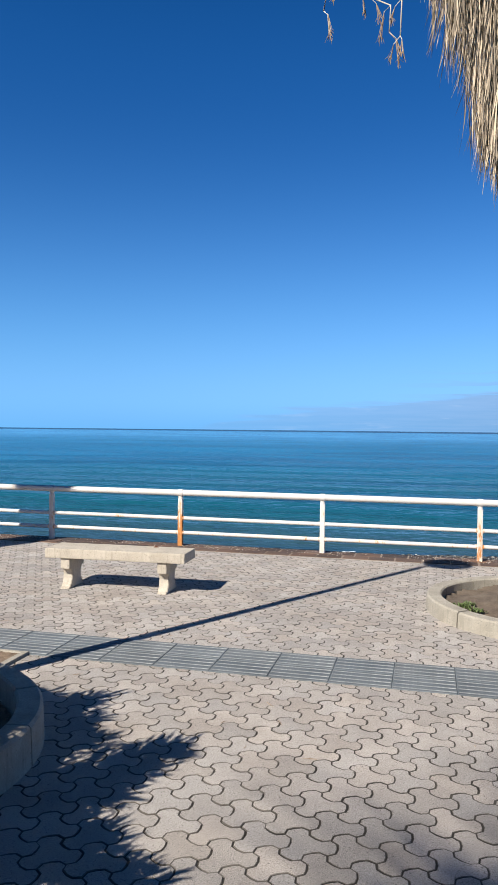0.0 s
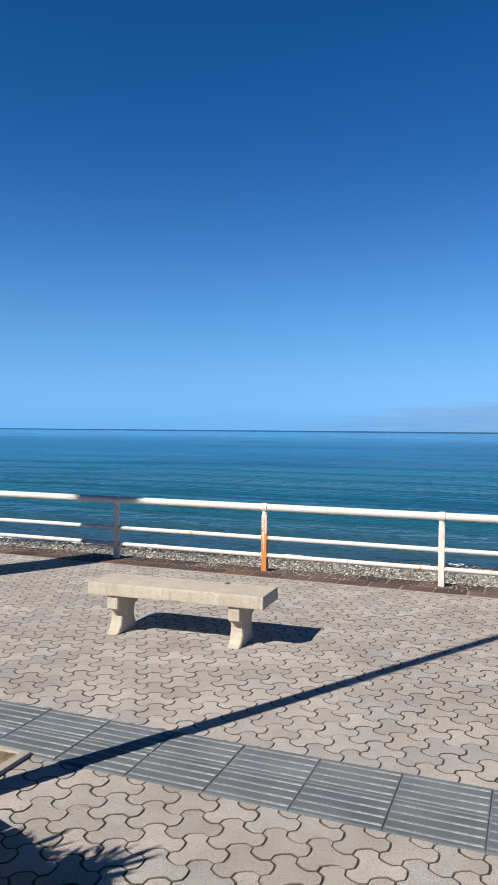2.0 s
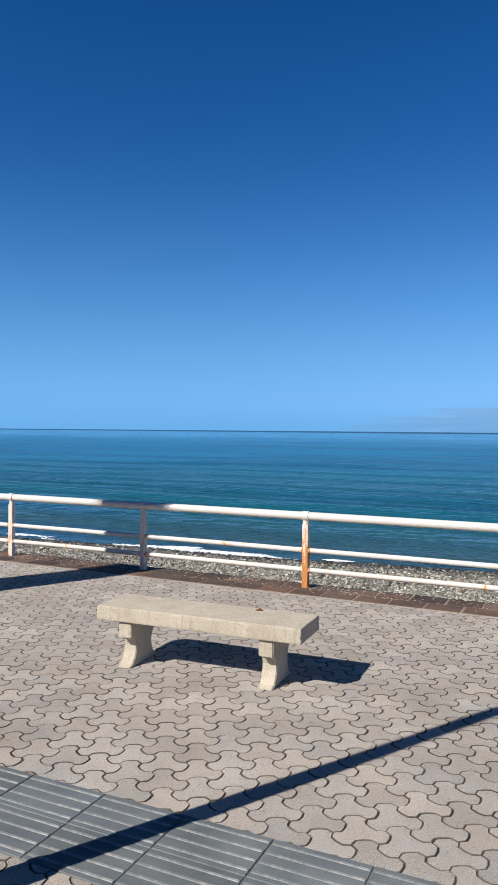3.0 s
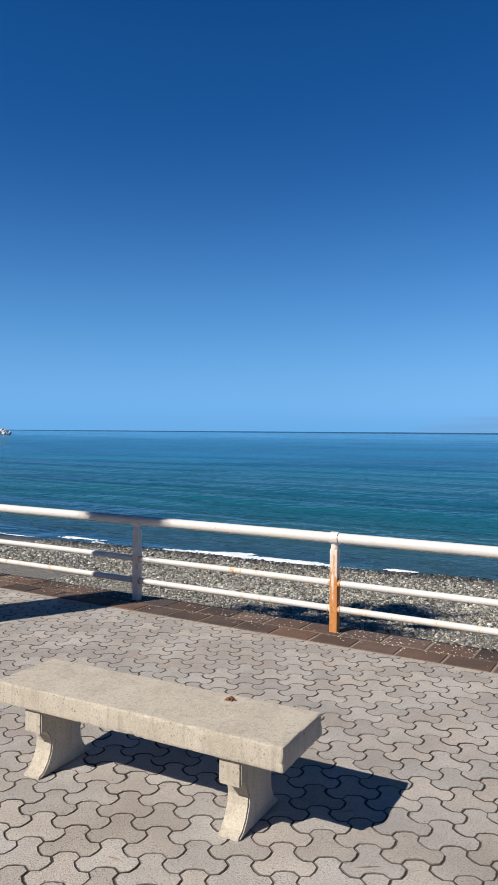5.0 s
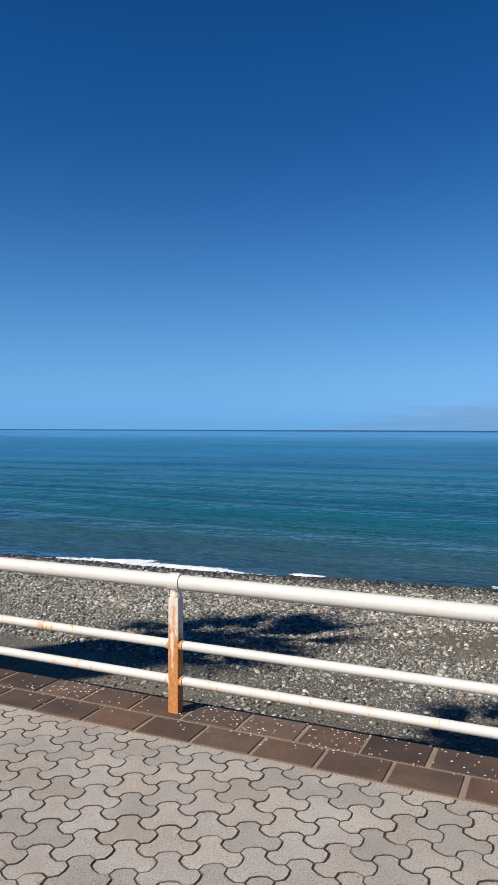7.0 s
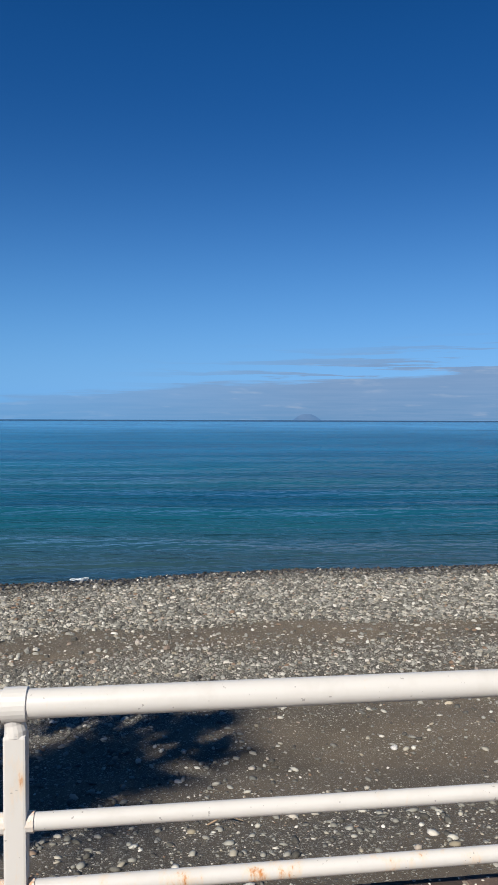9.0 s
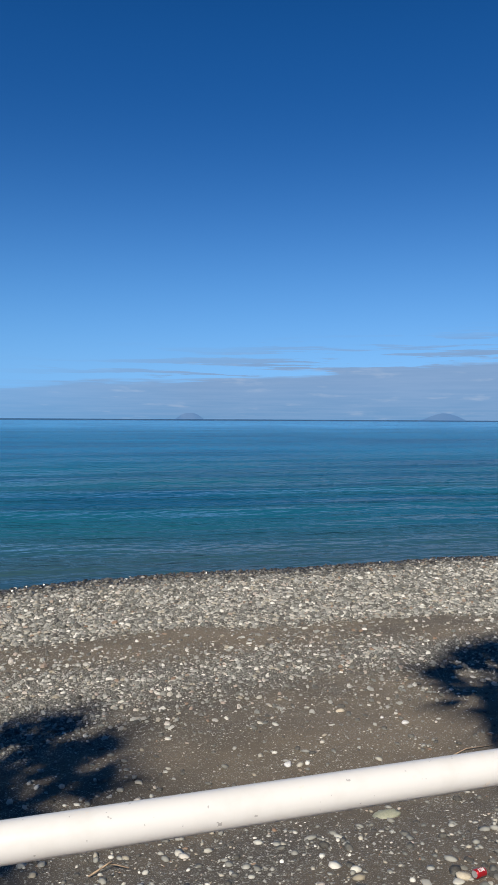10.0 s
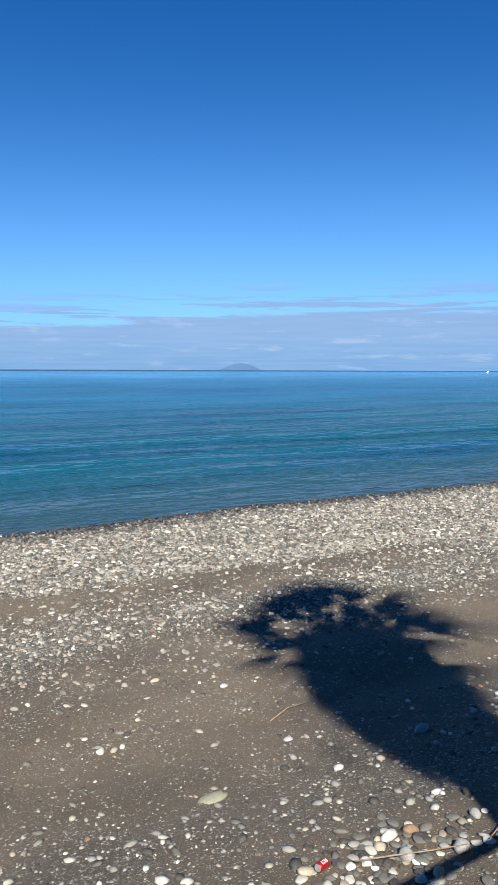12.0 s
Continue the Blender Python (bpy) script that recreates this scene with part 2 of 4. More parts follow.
def pebble_colours(name, per):
    m, n, shader = material(name)
    at = n.add("ShaderNodeNewGeometry").outputs["Position"]
    value = n.add("ShaderNodeObjectInfo").outputs["Random"] if per == "object" else n.add("ShaderNodeNewGeometry").outputs["Random Per Island"]
    ramp = n.add("ShaderNodeValToRGB", {0: value})
    tones = [(0.0, (0.045, 0.043, 0.038)), (0.28, (0.13, 0.128, 0.112)), (0.48, (0.33, 0.325, 0.29)), (0.6, (0.11, 0.115, 0.105)),
             (0.74, (0.46, 0.45, 0.40)), (0.85, (0.27, 0.235, 0.17)), (0.93, (0.68, 0.67, 0.61)), (0.99, (0.21, 0.135, 0.088))]
    if per == "object":
        tones = [(p, tuple(1.1 * c for c in tone)) for p, tone in tones]
    stops = ramp.color_ramp.elements
    ramp.color_ramp.interpolation = "CONSTANT" if per == "object" else "LINEAR"
    stops[0].color, stops[0].position = (*tones[0][1], 1), tones[0][0]
    stops[1].color, stops[1].position = (*tones[-1][1], 1), tones[-1][0]
    for place, tone in tones[1:-1]:
        stops.new(place).color = (*tone, 1)
    vein = n.span(n.noise(at, 38.0, 5.0, 0.7), 0.45, 0.7, 0.0, 0.3)
    colour = n.mix(vein, ramp.outputs[0], (0.26, 0.25, 0.22))
    wet = n.span(n.add("ShaderNodeSeparateXYZ", {0: at}).outputs[2], -3.555, -3.46, 0.0, 1.0)
    colour = n.mix(wet, n.mix(1.0, colour, (0.18, 0.17, 0.16), "MULTIPLY"), colour)
    link(n, colour, shader, "Base Color")
    link(n, n.span(wet, 0.0, 1.0, 0.3, 0.8), shader, "Roughness")
    link(n, n.bump(n.noise(at, 160.0, 3.0), 0.4, 0.002), shader, "Normal")
    return m


M_PEBBLE = pebble_colours("pebble", "object")
M_PEBBLES = pebble_colours("pebbles", "island")


def beach_sand():
    """Dark grey-brown sand and grit; browner patches, finer gravel specks, wet and dark by the water."""
    m, n, shader = material("beach_sand")
    at = n.add("ShaderNodeNewGeometry").outputs["Position"]
    axes = n.add("ShaderNodeSeparateXYZ", {0: at})
    colour = n.mix(n.span(n.noise(at, 0.5, 5.0, 0.6), 0.35, 0.65), (0.104, 0.086, 0.062), (0.195, 0.154, 0.106))
    colour = n.mix(n.span(n.noise(at, 60.0, 4.0, 0.8), 0.4, 0.7, 0.0, 0.6), colour, (0.045, 0.04, 0.034))
    stony = n.add("ShaderNodeAttribute", attribute_name="stony").outputs["Fac"]
    # sand between dense stones painted darker, for the shade in the gaps
    colour = n.mix(n.span(stony, 0.1, 0.6, 0.0, 0.8), colour, (0.045, 0.041, 0.036))
    where = n.span(n.noise(at, 1.3, 4.0, 0.65, (1.0, 1.8, 1.0)), 0.38, 0.66, 0.1, 1.9)
    relief = n.math("MULTIPLY", n.noise(at, 70.0, 4.0, 0.8), 0.6)
    for scale, amount, lift in ((95.0, 0.13, 0.5), (48.0, 0.07, 1.0), (24.0, 0.02, 1.6)):
        cells = n.add("ShaderNodeTexVoronoi", {"Vector": n.add("ShaderNodeMapping", {0: at, 3: (1.0, 1.25, 1.0)}).outputs[0], "Scale": scale})
        pick = n.add("ShaderNodeSeparateColor", {0: cells.outputs["Color"]})
        pebble = n.span(cells.outputs["Distance"], 0.34, 0.46, 1.0, 0.0)
        keep = n.math("LESS_THAN", pick.outputs[0], n.math("ADD", n.math("MULTIPLY", stony, 0.85), n.math("MULTIPLY", where, amount)))
        pebble = n.math("MULTIPLY", pebble, keep)
        tone = n.add("ShaderNodeValToRGB", {0: pick.outputs[1]})
        tone.color_ramp.elements[0].color, tone.color_ramp.elements[1].color = (0.08, 0.077, 0.067, 1), (0.50, 0.485, 0.42, 1)
        tone.color_ramp.elements.new(0.5).color = (0.25, 0.243, 0.21, 1)
        colour = n.mix(pebble, colour, tone.outputs[0])
        dome = n.math("MULTIPLY", n.span(cells.outputs["Distance"], 0.0, 0.46, 1.0, 0.0), keep)
        relief = n.math("MAXIMUM", relief, n.math("MULTIPLY", dome, lift))
    wet = n.span(axes.outputs[2], -3.565, -3.48)
    colour = n.mix(wet, n.mix(1.0, colour, (0.3, 0.3, 0.3), "MULTIPLY"), colour)
    link(n, colour, shader, "Base Color")
    link(n, n.span(wet, 0.0, 1.0, 0.35, 0.95), shader, "Roughness")
    link(n, n.bump(relief, 0.9, 0.014), shader, "Normal")
    return m


M_SAND = beach_sand()


def sea_water():
    m, n, shader = material("sea_water")
    at = n.add("ShaderNodeNewGeometry").outputs["Position"]
    axes = n.add("ShaderNodeSeparateXYZ", {0: at})
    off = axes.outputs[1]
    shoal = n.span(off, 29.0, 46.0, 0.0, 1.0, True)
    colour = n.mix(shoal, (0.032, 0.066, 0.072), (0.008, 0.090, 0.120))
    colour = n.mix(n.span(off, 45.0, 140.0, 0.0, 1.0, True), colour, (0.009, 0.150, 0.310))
    # far water painted paler blue in place of the low sky it mirrors
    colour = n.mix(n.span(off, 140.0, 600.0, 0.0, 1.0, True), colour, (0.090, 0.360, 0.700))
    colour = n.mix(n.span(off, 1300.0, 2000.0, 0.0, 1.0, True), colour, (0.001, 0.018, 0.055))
    patch = n.noise(at, 0.02, 4.0, 0.6, (0.35, 1.6, 1.0))
    colour = n.mix(n.span(patch, 0.4, 0.65, 0.0, 0.4), colour, (0.006, 0.075, 0.175))
    # dark sides of the waves painted in as long streaks
    wave_shade = n.noise(at, 0.13, 5.0, 0.65, (0.18, 1.0, 1.0))
    colour = n.mix(n.span(wave_shade, 0.50, 0.60, 0.0, 0.55), colour, (0.004, 0.055, 0.135))
    n.tree.nodes.remove(shader)
    swell = n.noise(at, 0.11, 3.0, 0.5, (0.22, 1.0, 1.0))
    chop = n.noise(at, 0.55, 2.0, 0.5, (0.42, 1.0, 1.0))
    ripple = n.noise(at, 1.7, 2.0, 0.55, (0.5, 1.0, 1.0))
    roll = n.noise(at, 0.035, 3.0, 0.55, (0.2, 1.0, 1.0))
    normal = n.bump(swell, 1.0, 0.8, n.bump(roll, 1.0, 2.5))
    normal = n.bump(chop, 1.0, 0.5, normal)
    normal = n.bump(ripple, 1.0, 0.22, normal)
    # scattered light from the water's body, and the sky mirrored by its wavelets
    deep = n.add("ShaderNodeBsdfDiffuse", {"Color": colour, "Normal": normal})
    gleam = n.add("ShaderNodeBsdfGlossy", {"Roughness": 0.06, "Normal": normal})
    fresnel = n.add("ShaderNodeFresnel", {"IOR": 1.33, "Normal": normal}).outputs[0]
    blend = n.add("ShaderNodeMixShader", {0: n.span(fresnel, 0.0, 1.0, 0.01, 0.62), 1: deep.outputs[0], 2: gleam.outputs[0]})
    out = [x for x in n.tree.nodes if x.type == "OUTPUT_MATERIAL"][0]
    n.tree.links.new(blend.outputs[0], out.inputs[0])
    return m


M_SEA = sea_water()


def hazy(name, colour):
    m, n, shader = material(name)
    at = n.add("ShaderNodeTexCoord").outputs["Object"]
    # air haze over the distance put in as an even glow
    link(n, n.mix(n.noise(at, 0.01, 5.0), tuple(c * 0.92 for c in colour), colour), shader, "Emission Color")
    shader.inputs["Emission Strength"].default_value = 1.0
    shader.inputs["Base Color"].default_value = (0.02, 0.03, 0.05, 1)
    return m


M_ISLAND = hazy("island_haze_glow", (0.075, 0.175, 0.34))


# ---- mesh helpers ----
def mesh_of(name, verts, faces, mat, smooth=False):
    me = bpy.data.meshes.new(name)
    me.from_pydata([tuple(v) for v in verts], [], [tuple(f) for f in faces])
    me.materials.append(mat)
    if smooth:
        me.polygons.foreach_set("use_smooth", [True] * len(me.polygons))
    me.update()
    return me


def part(name, bm, mat, parent=None, label="", smooth=False):
    """Links a bmesh, or a mesh, as one object under a thing or a part."""
    if isinstance(bm, bmesh.types.BMesh):
        me = bpy.data.meshes.new(name)
        bm.normal_update()
        bm.to_mesh(me)
        bm.free()
        me.materials.append(mat)
        if smooth:
            me.polygons.foreach_set("use_smooth", [True] * len(me.polygons))
    else:
        me = bm
    ob = new(name, me)
    ob.parent = parent
    return tagged(ob, label) if label else ob


def box(x0, x1, y0, y1, z0, z1, bevel=0.0, segments=2, cut=0):
    bm = bmesh.new()
    bmesh.ops.create_cube(bm, size=1.0, matrix=Matrix.LocRotScale(((x0 + x1) / 2, (y0 + y1) / 2, (z0 + z1) / 2), None, (x1 - x0, y1 - y0, z1 - z0)))
    if bevel:
        bmesh.ops.bevel(bm, geom=bm.edges[:], offset=bevel, segments=segments, affect="EDGES", profile=0.6)
    return bm


def tube(points, radii, sides=12, cap=True):
    """A round bar along points, of one radius or one for each point."""
    bm, rings = bmesh.new(), []
    points = [Vector(p) for p in points]
    radii = [float(r) for r in ([radii] * len(points) if isinstance(radii, (int, float)) else radii)]
    for n, (p, r) in enumerate(zip(points, radii)):
        ahead = (points[min(n + 1, len(points) - 1)] - points[max(n - 1, 0)]).normalized()
        side = ahead.cross((0, 0, 1) if abs(ahead.z) < 0.9 else (1, 0, 0)).normalized()
        up = side.cross(ahead)
        rings.append([bm.verts.new(p + r * (math.cos(a) * side + math.sin(a) * up)) for a in (2 * math.pi * k / sides for k in range(sides))])
    for a, b in zip(rings, rings[1:]):
        for k in range(sides):
            bm.faces.new((a[k], a[(k + 1) % sides], b[(k + 1) % sides], b[k]))
    if cap:
        bm.faces.new(rings[0][::-1])
        bm.faces.new(rings[-1])
    bmesh.ops.recalc_face_normals(bm, faces=bm.faces[:])
    return bm


def joined(name, verts, faces, mat, smooth=False):
    """A mesh from arrays: verts (n, 3), faces (m, k) with one k."""
    me = bpy.data.meshes.new(name)
    verts, faces = np.asarray(verts, np.float32), np.asarray(faces, np.int32)
    me.vertices.add(len(verts))
    me.vertices.foreach_set("co", verts.ravel())
    me.loops.add(faces.size)
    me.loops.foreach_set("vertex_index", faces.ravel())
    me.polygons.add(len(faces))
    me.polygons.foreach_set("loop_start", np.arange(0, faces.size, faces.shape[1], dtype=np.int32))
    me.polygons.foreach_set("use_smooth", np.full(len(faces), smooth))
    me.materials.append(mat)
    me.update(calc_edges=True)
    me.validate()
    return me


def stamp(verts, faces, moves):
    """Copies of one small mesh: moves is (n, 3, 4)."""
    verts, faces = np.asarray(verts, float), np.asarray(faces)
    all_verts = np.einsum("nij,vj->nvi", moves[:, :, :3], verts) + moves[:, None, :, 3]
    all_faces = faces[None] + (np.arange(len(moves)) * len(verts))[:, None, None]
    return all_verts.reshape(-1, 3), all_faces.reshape(-1, faces.shape[1])


rng = np.random.default_rng(7)

# ---- ground, beach and sea ----
SHORE_X = [-400, -60, -28, -12, -4, 3, 14, 40, 400]
SHORE_Y = [5, 24.5, 28.0, 29.0, 30.2, 31.2, 31.3, 29.6, 15]
BEACH_Y = [8.9, 12, 14, 15.5, 17, 19, 21.5, 24, 28, 30.4, 31, 34, 60, 200, 6000]
BEACH_Z = [-1.2, -1.9, -2.5, -2.78, -2.86, -3.05, -3.2, -3.3, -3.45, -3.58, -3.65, -4.1, -7, -12, -30]
SEA_Z = -3.65


def shore(x):
    return np.interp(x, SHORE_X, SHORE_Y) + 0.09 * np.sin(x * 0.55) + 0.05 * np.sin(x * 1.37 + 1)


def beach_height(x, y):
    x, y = np.asarray(x, float), np.asarray(y, float)
    shift = (shore(x) - 31.0) * np.clip((y - 15) / 14, 0, 1)
    z = np.interp(y - shift, BEACH_Y, BEACH_Z)
    fade = np.clip((y - 11) / 3, 0.2, 1) * np.clip((28.5 - y) / 5, 0.05, 1)
    return z + fade * (0.035 * np.sin(x * 0.9 + 0.6 * np.sin(y * 0.8)) * np.sin(y * 1.1 + 0.4 * x) + 0.02 * np.sin(2.3 * x + y) * np.sin(1.9 * y - 0.7 * x))


def noise_grid(seed, scale, detail):
    """Patches of 0 to 1 over the beach, on a grid that is read by place."""
    gx, gy = np.arange(-34, 40, 0.25), np.arange(9, 34, 0.25)
    values = [[0.5 + 0.6 * noise.fractal((a * scale, b * scale * 1.5, seed), 1.0, 2.0, detail) for b in gy] for a in gx]
    return np.clip(np.array(values), 0, 1)


PATCH_A, PATCH_B = noise_grid(3.0, 0.55, 3), noise_grid(9.0, 1.6, 2)


def read_grid(grid, x, y):
    return grid[np.clip(((x + 34) / 0.25).astype(int), 0, grid.shape[0] - 1), np.clip(((y - 9) / 0.25).astype(int), 0, grid.shape[1] - 1)]


def density(x, y):
    """How much of the beach is covered by stones: shingle by the water, streaks further up, stony foot of the wall."""
    v = y - (shore(x) - 31.0) * np.clip((y - 15) / 14, 0, 1)
    west = np.clip((1.5 - x) / 4.0, 0, 1)
    waver = 0.5 * np.sin(x * 0.45) + 0.35 * np.sin(x * 1.1 + 2)
    patch = 0.6 * read_grid(PATCH_A, x, y) + 0.4 * read_grid(PATCH_B, x, y)
    shingle = np.clip((v - 23.5 + 3.2 * np.clip((-3.5 - x) / 4, 0, 1) + 0.17 * np.clip(x - 4, 0, 14) + 0.5 * waver) / 0.8, 0, 1)
    streak = np.exp(-((v - 20.2 - 0.4 * waver) / 1.1) ** 2) * (0.6 + 0.5 * west)
    middle = np.exp(-((v - 17.8 - 0.5 * waver) / 2.0) ** 2) * (0.10 + 0.45 * west)
    foot = np.exp(-((v - 13.3 + 0.3 * waver) / 1.3) ** 2) * 0.22 + np.clip((11.6 - y) / 1.5, 0, 1) * 0.3
    return np.clip(shingle + (streak + middle + foot) * (0.15 + 1.5 * patch) + 0.14 * np.clip(patch - 0.3, 0, 1) + 0.25 * west * patch ** 2 + 0.02, 0, 1)


def sheet(xs, ys, height):
    gx, gy = np.meshgrid(xs, ys)
    verts = np.stack([gx, gy, height(gx, gy)], -1).reshape(-1, 3)
    i = np.arange(len(xs) * len(ys)).reshape(len(ys), len(xs))
    return verts, np.stack([i[:-1, :-1], i[:-1, 1:], i[1:, 1:], i[1:, :-1]], -1).reshape(-1, 4)




def far(a, b, n):
    return list(np.geomspace(a, b, n))


xs = np.array([-v for v in far(60, 4900, 12)][::-1] + list(np.linspace(-55, 55, 221)) + far(60, 4900, 12))
ys = np.array(list(np.linspace(9.0, 40, 125)) + far(42, 4900, 24))
beach = tagged(new("ground", joined("ground", *sheet(xs, ys, beach_height), M_SAND, True)), "grey-brown sand and shingle beach sloping to the sea", "beach", kind="structure")
stony = beach.data.attributes.new("stony", "FLOAT", "POINT")
grid_x, grid_y = np.meshgrid(xs, ys)
stony.data.foreach_set("value", density(grid_x, grid_y).astype(np.float32).ravel())
sea_ys = np.array(list(np.linspace(24, 60, 73)) + far(62, 4950, 60))
sea_xs = np.array([-v for v in far(62, 4950, 40)][::-1] + list(np.linspace(-60, 60, 121)) + far(62, 4950, 40))


def sea_height(x, y):
    near = np.clip((y - shore(x)) / 14, 0, 1) * np.clip((300 - y) / 240, 0, 1)
    wave = 0.11 * np.sin(y * 0.55 + 0.5 * np.sin(x * 0.11) + 0.05 * x) + 0.05 * np.sin(y * 1.2 + 0.1 * x + 0.8 * np.sin(x * 0.21))
    return SEA_Z + near * wave


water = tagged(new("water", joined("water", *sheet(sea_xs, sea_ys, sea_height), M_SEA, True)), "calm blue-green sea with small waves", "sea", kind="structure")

COPE_IN, COPE_OUT, RAIL_Y = 8.52, 9.03, 8.85
hinterland = part("ground_inland", box(-4900, 4900, -4900, COPE_IN + 0.02, -1.0, -0.012), M_INLAND)
tagged(hinterland, "plain pale concrete ground behind the promenade", "ground", kind="structure")
land = box(-11.0, 8.0, -3.0, COPE_IN + 0.05, -0.5, -0.0038)
pavement = tagged(part("pavement", land, M_JOINT), "promenade of pale grey interlocking concrete pavers", "pavement", kind="structure")
wall = part("wall_sea", box(-300, 300, COPE_IN + 0.051, COPE_OUT - 0.02, -3.0, -0.045), M_WALL)
tagged(wall, "concrete sea wall under the promenade edge", "wall", kind="structure")

# added wall, never in view: blocks low sky light so shadows go darker
inland = part("wall_inland", box(-70, 70, -17.0, -16.6, -0.5, 9.5), M_INLAND)
tagged(inland, "plain concrete wall added out of view inland to block low sky light", "wall", kind="structure")

# ---- the railing ----
def railing():
    rail = tagged(new("railing"), "white painted steel railing with rust along the promenade edge", "railing")
    rail.location = (0, RAIL_Y, 0)
    worn = {-3.2: M_RUSTY_POST}
    posts = [-5.2 + 2.0 * n for n in range(-6, 8)]
    for x in posts:
        key = round(x, 1)
        mat = worn.get(key, M_POST)
        bm = box(x - 0.033, x + 0.033, -0.031, 0.031, 0.0, 0.66, 0.008)
        neck = part("neck", tube([(x, 0, 0.655), (x, 0, 0.67), (x - 0.004, 0, 0.69), (x - 0.008, 0, 0.715)], [0.034, 0.033, 0.029, 0.032], 16), mat)
        post = part("post", bm, mat, rail, "rust-streaked post" if key == -3.2 else "")
        neck.parent = post
        part("collar", tube([(x - 0.036, 0, 0.745), (x - 0.034, 0, 0.745), (x + 0.034, 0, 0.745), (x + 0.036, 0, 0.745)], [0.046, 0.0505, 0.0505, 0.046], 24), M_PAINT if key != -3.2 else M_PAINT_WORN, post, smooth=False)
    for a, b in zip(posts, posts[1:]):
        part("top_rail", tube([(a + 0.03, 0, 0.745), (b - 0.03, 0, 0.745)], 0.043, 24, False), M_PAINT, rail, smooth=True)
        for z, name, mat in ((0.39, "middle_rail", M_PAINT_WORN if a == -5.2 else M_PAINT), (0.187, "lower_rail", M_PAINT_WORN)):
            sag = 0.004 * math.sin(a * 3 + z)
            bar = part(name, tube([(a + 0.036, 0, z), (a + 0.05, 0, z), ((a + b) / 2, 0, z - sag), (b - 0.05, 0, z), (b - 0.036, 0, z)], [0.029, 0.0265, 0.0265, 0.0265, 0.029], 16, False), mat, rail, smooth=True)
            for end in (a + 0.04, b - 0.04):
                part("weld", tube([(end - 0.012, 0, z), (end + 0.012, 0, z)], 0.031, 12), M_RUSTY, bar)
    return rail


railing()


# ---- the bench ----
def bench():
    thing = tagged(new("bench"), "weathered pale concrete bench on two curved legs", "bench")
    thing.matrix_world = pose(-2.885, 6.135, 0, 0, 0, 3.0)
    bm = box(0.012 - 0.7425, 0.012 + 0.7425, -0.1925, 0.1925, 0.312, 0.412, 0.009, 2)
    for axis, cuts in ((0, 70), (1, 16), (2, 5)):
        long_edges = [e for e in bm.edges if abs((e.verts[0].co - e.verts[1].co)[axis]) > 0.07]
        bmesh.ops.subdivide_edges(bm, edges=long_edges, cuts=cuts, use_grid_fill=True)
    for v in bm.verts:
        near_faces = sum((abs(v.co.x - 0.012) > 0.728, abs(v.co.y) > 0.178, abs(v.co.z - 0.362) > 0.036))
        chip = max(0.0, 0.35 * noise.noise(v.co * 9) + 0.5 * noise.noise(v.co * 38) + 0.35 * noise.noise(v.co * 85))
        if near_faces > 1:
            v.co += Vector((0.012 - v.co.x, -v.co.y, 0.362 - v.co.z)).normalized() * 0.014 * chip
        v.co.z += 0.0012 * noise.noise(v.co * 6)
    bmesh.ops.recalc_face_normals(bm, faces=bm.faces[:])
    slab = part("seat", bm, M_BENCH, thing)
    for k in range(5):
        a = 1.3 * k
        scrap = tube([(0.352 + 0.03 * math.cos(a), 0.125 + 0.022 * math.sin(a), 0.4145), (0.352 + 0.012 * math.cos(a + 0.6), 0.125 + 0.012 * math.sin(a + 0.6), 0.4175 + 0.004 * (k % 2)), (0.352, 0.122, 0.416)], [0.002, 0.007, 0.004], 6)
        part("rust_scrap", scrap, M_RUST, slab, "flaking rust round a broken bolt")
    for side in (-1, 1):
        half = [(0.172, 0.314), (0.172, 0.206), (0.128, 0.2), (0.108, 0.172), (0.1, 0.14), (0.104, 0.1), (0.12, 0.06), (0.148, 0.024), (0.178, 0.01), (0.18, 0.0)]
        outline = [(-y, z) for y, z in half] + [(y, z) for y, z in half[::-1]]
        bm = bmesh.new()
        x = side * 0.515
        a = [bm.verts.new((x - 0.05, y, z)) for y, z in outline]
        b = [bm.verts.new((x + 0.05, y, z)) for y, z in outline]
        bm.faces.new(a)
        bm.faces.new(b[::-1])
        for k in range(len(a)):
            bm.faces.new((a[k], b[k], b[(k + 1) % len(a)], a[(k + 1) % len(a)]))
        bmesh.ops.recalc_face_normals(bm, faces=bm.faces[:])
        bmesh.ops.bevel(bm, geom=[e for e in bm.edges if abs(e.verts[0].co.x - e.verts[1].co.x) < 1e-4], offset=0.006, segments=2, affect="EDGES")
        part("leg", bm, M_BENCH, thing)
    return thing


bench()


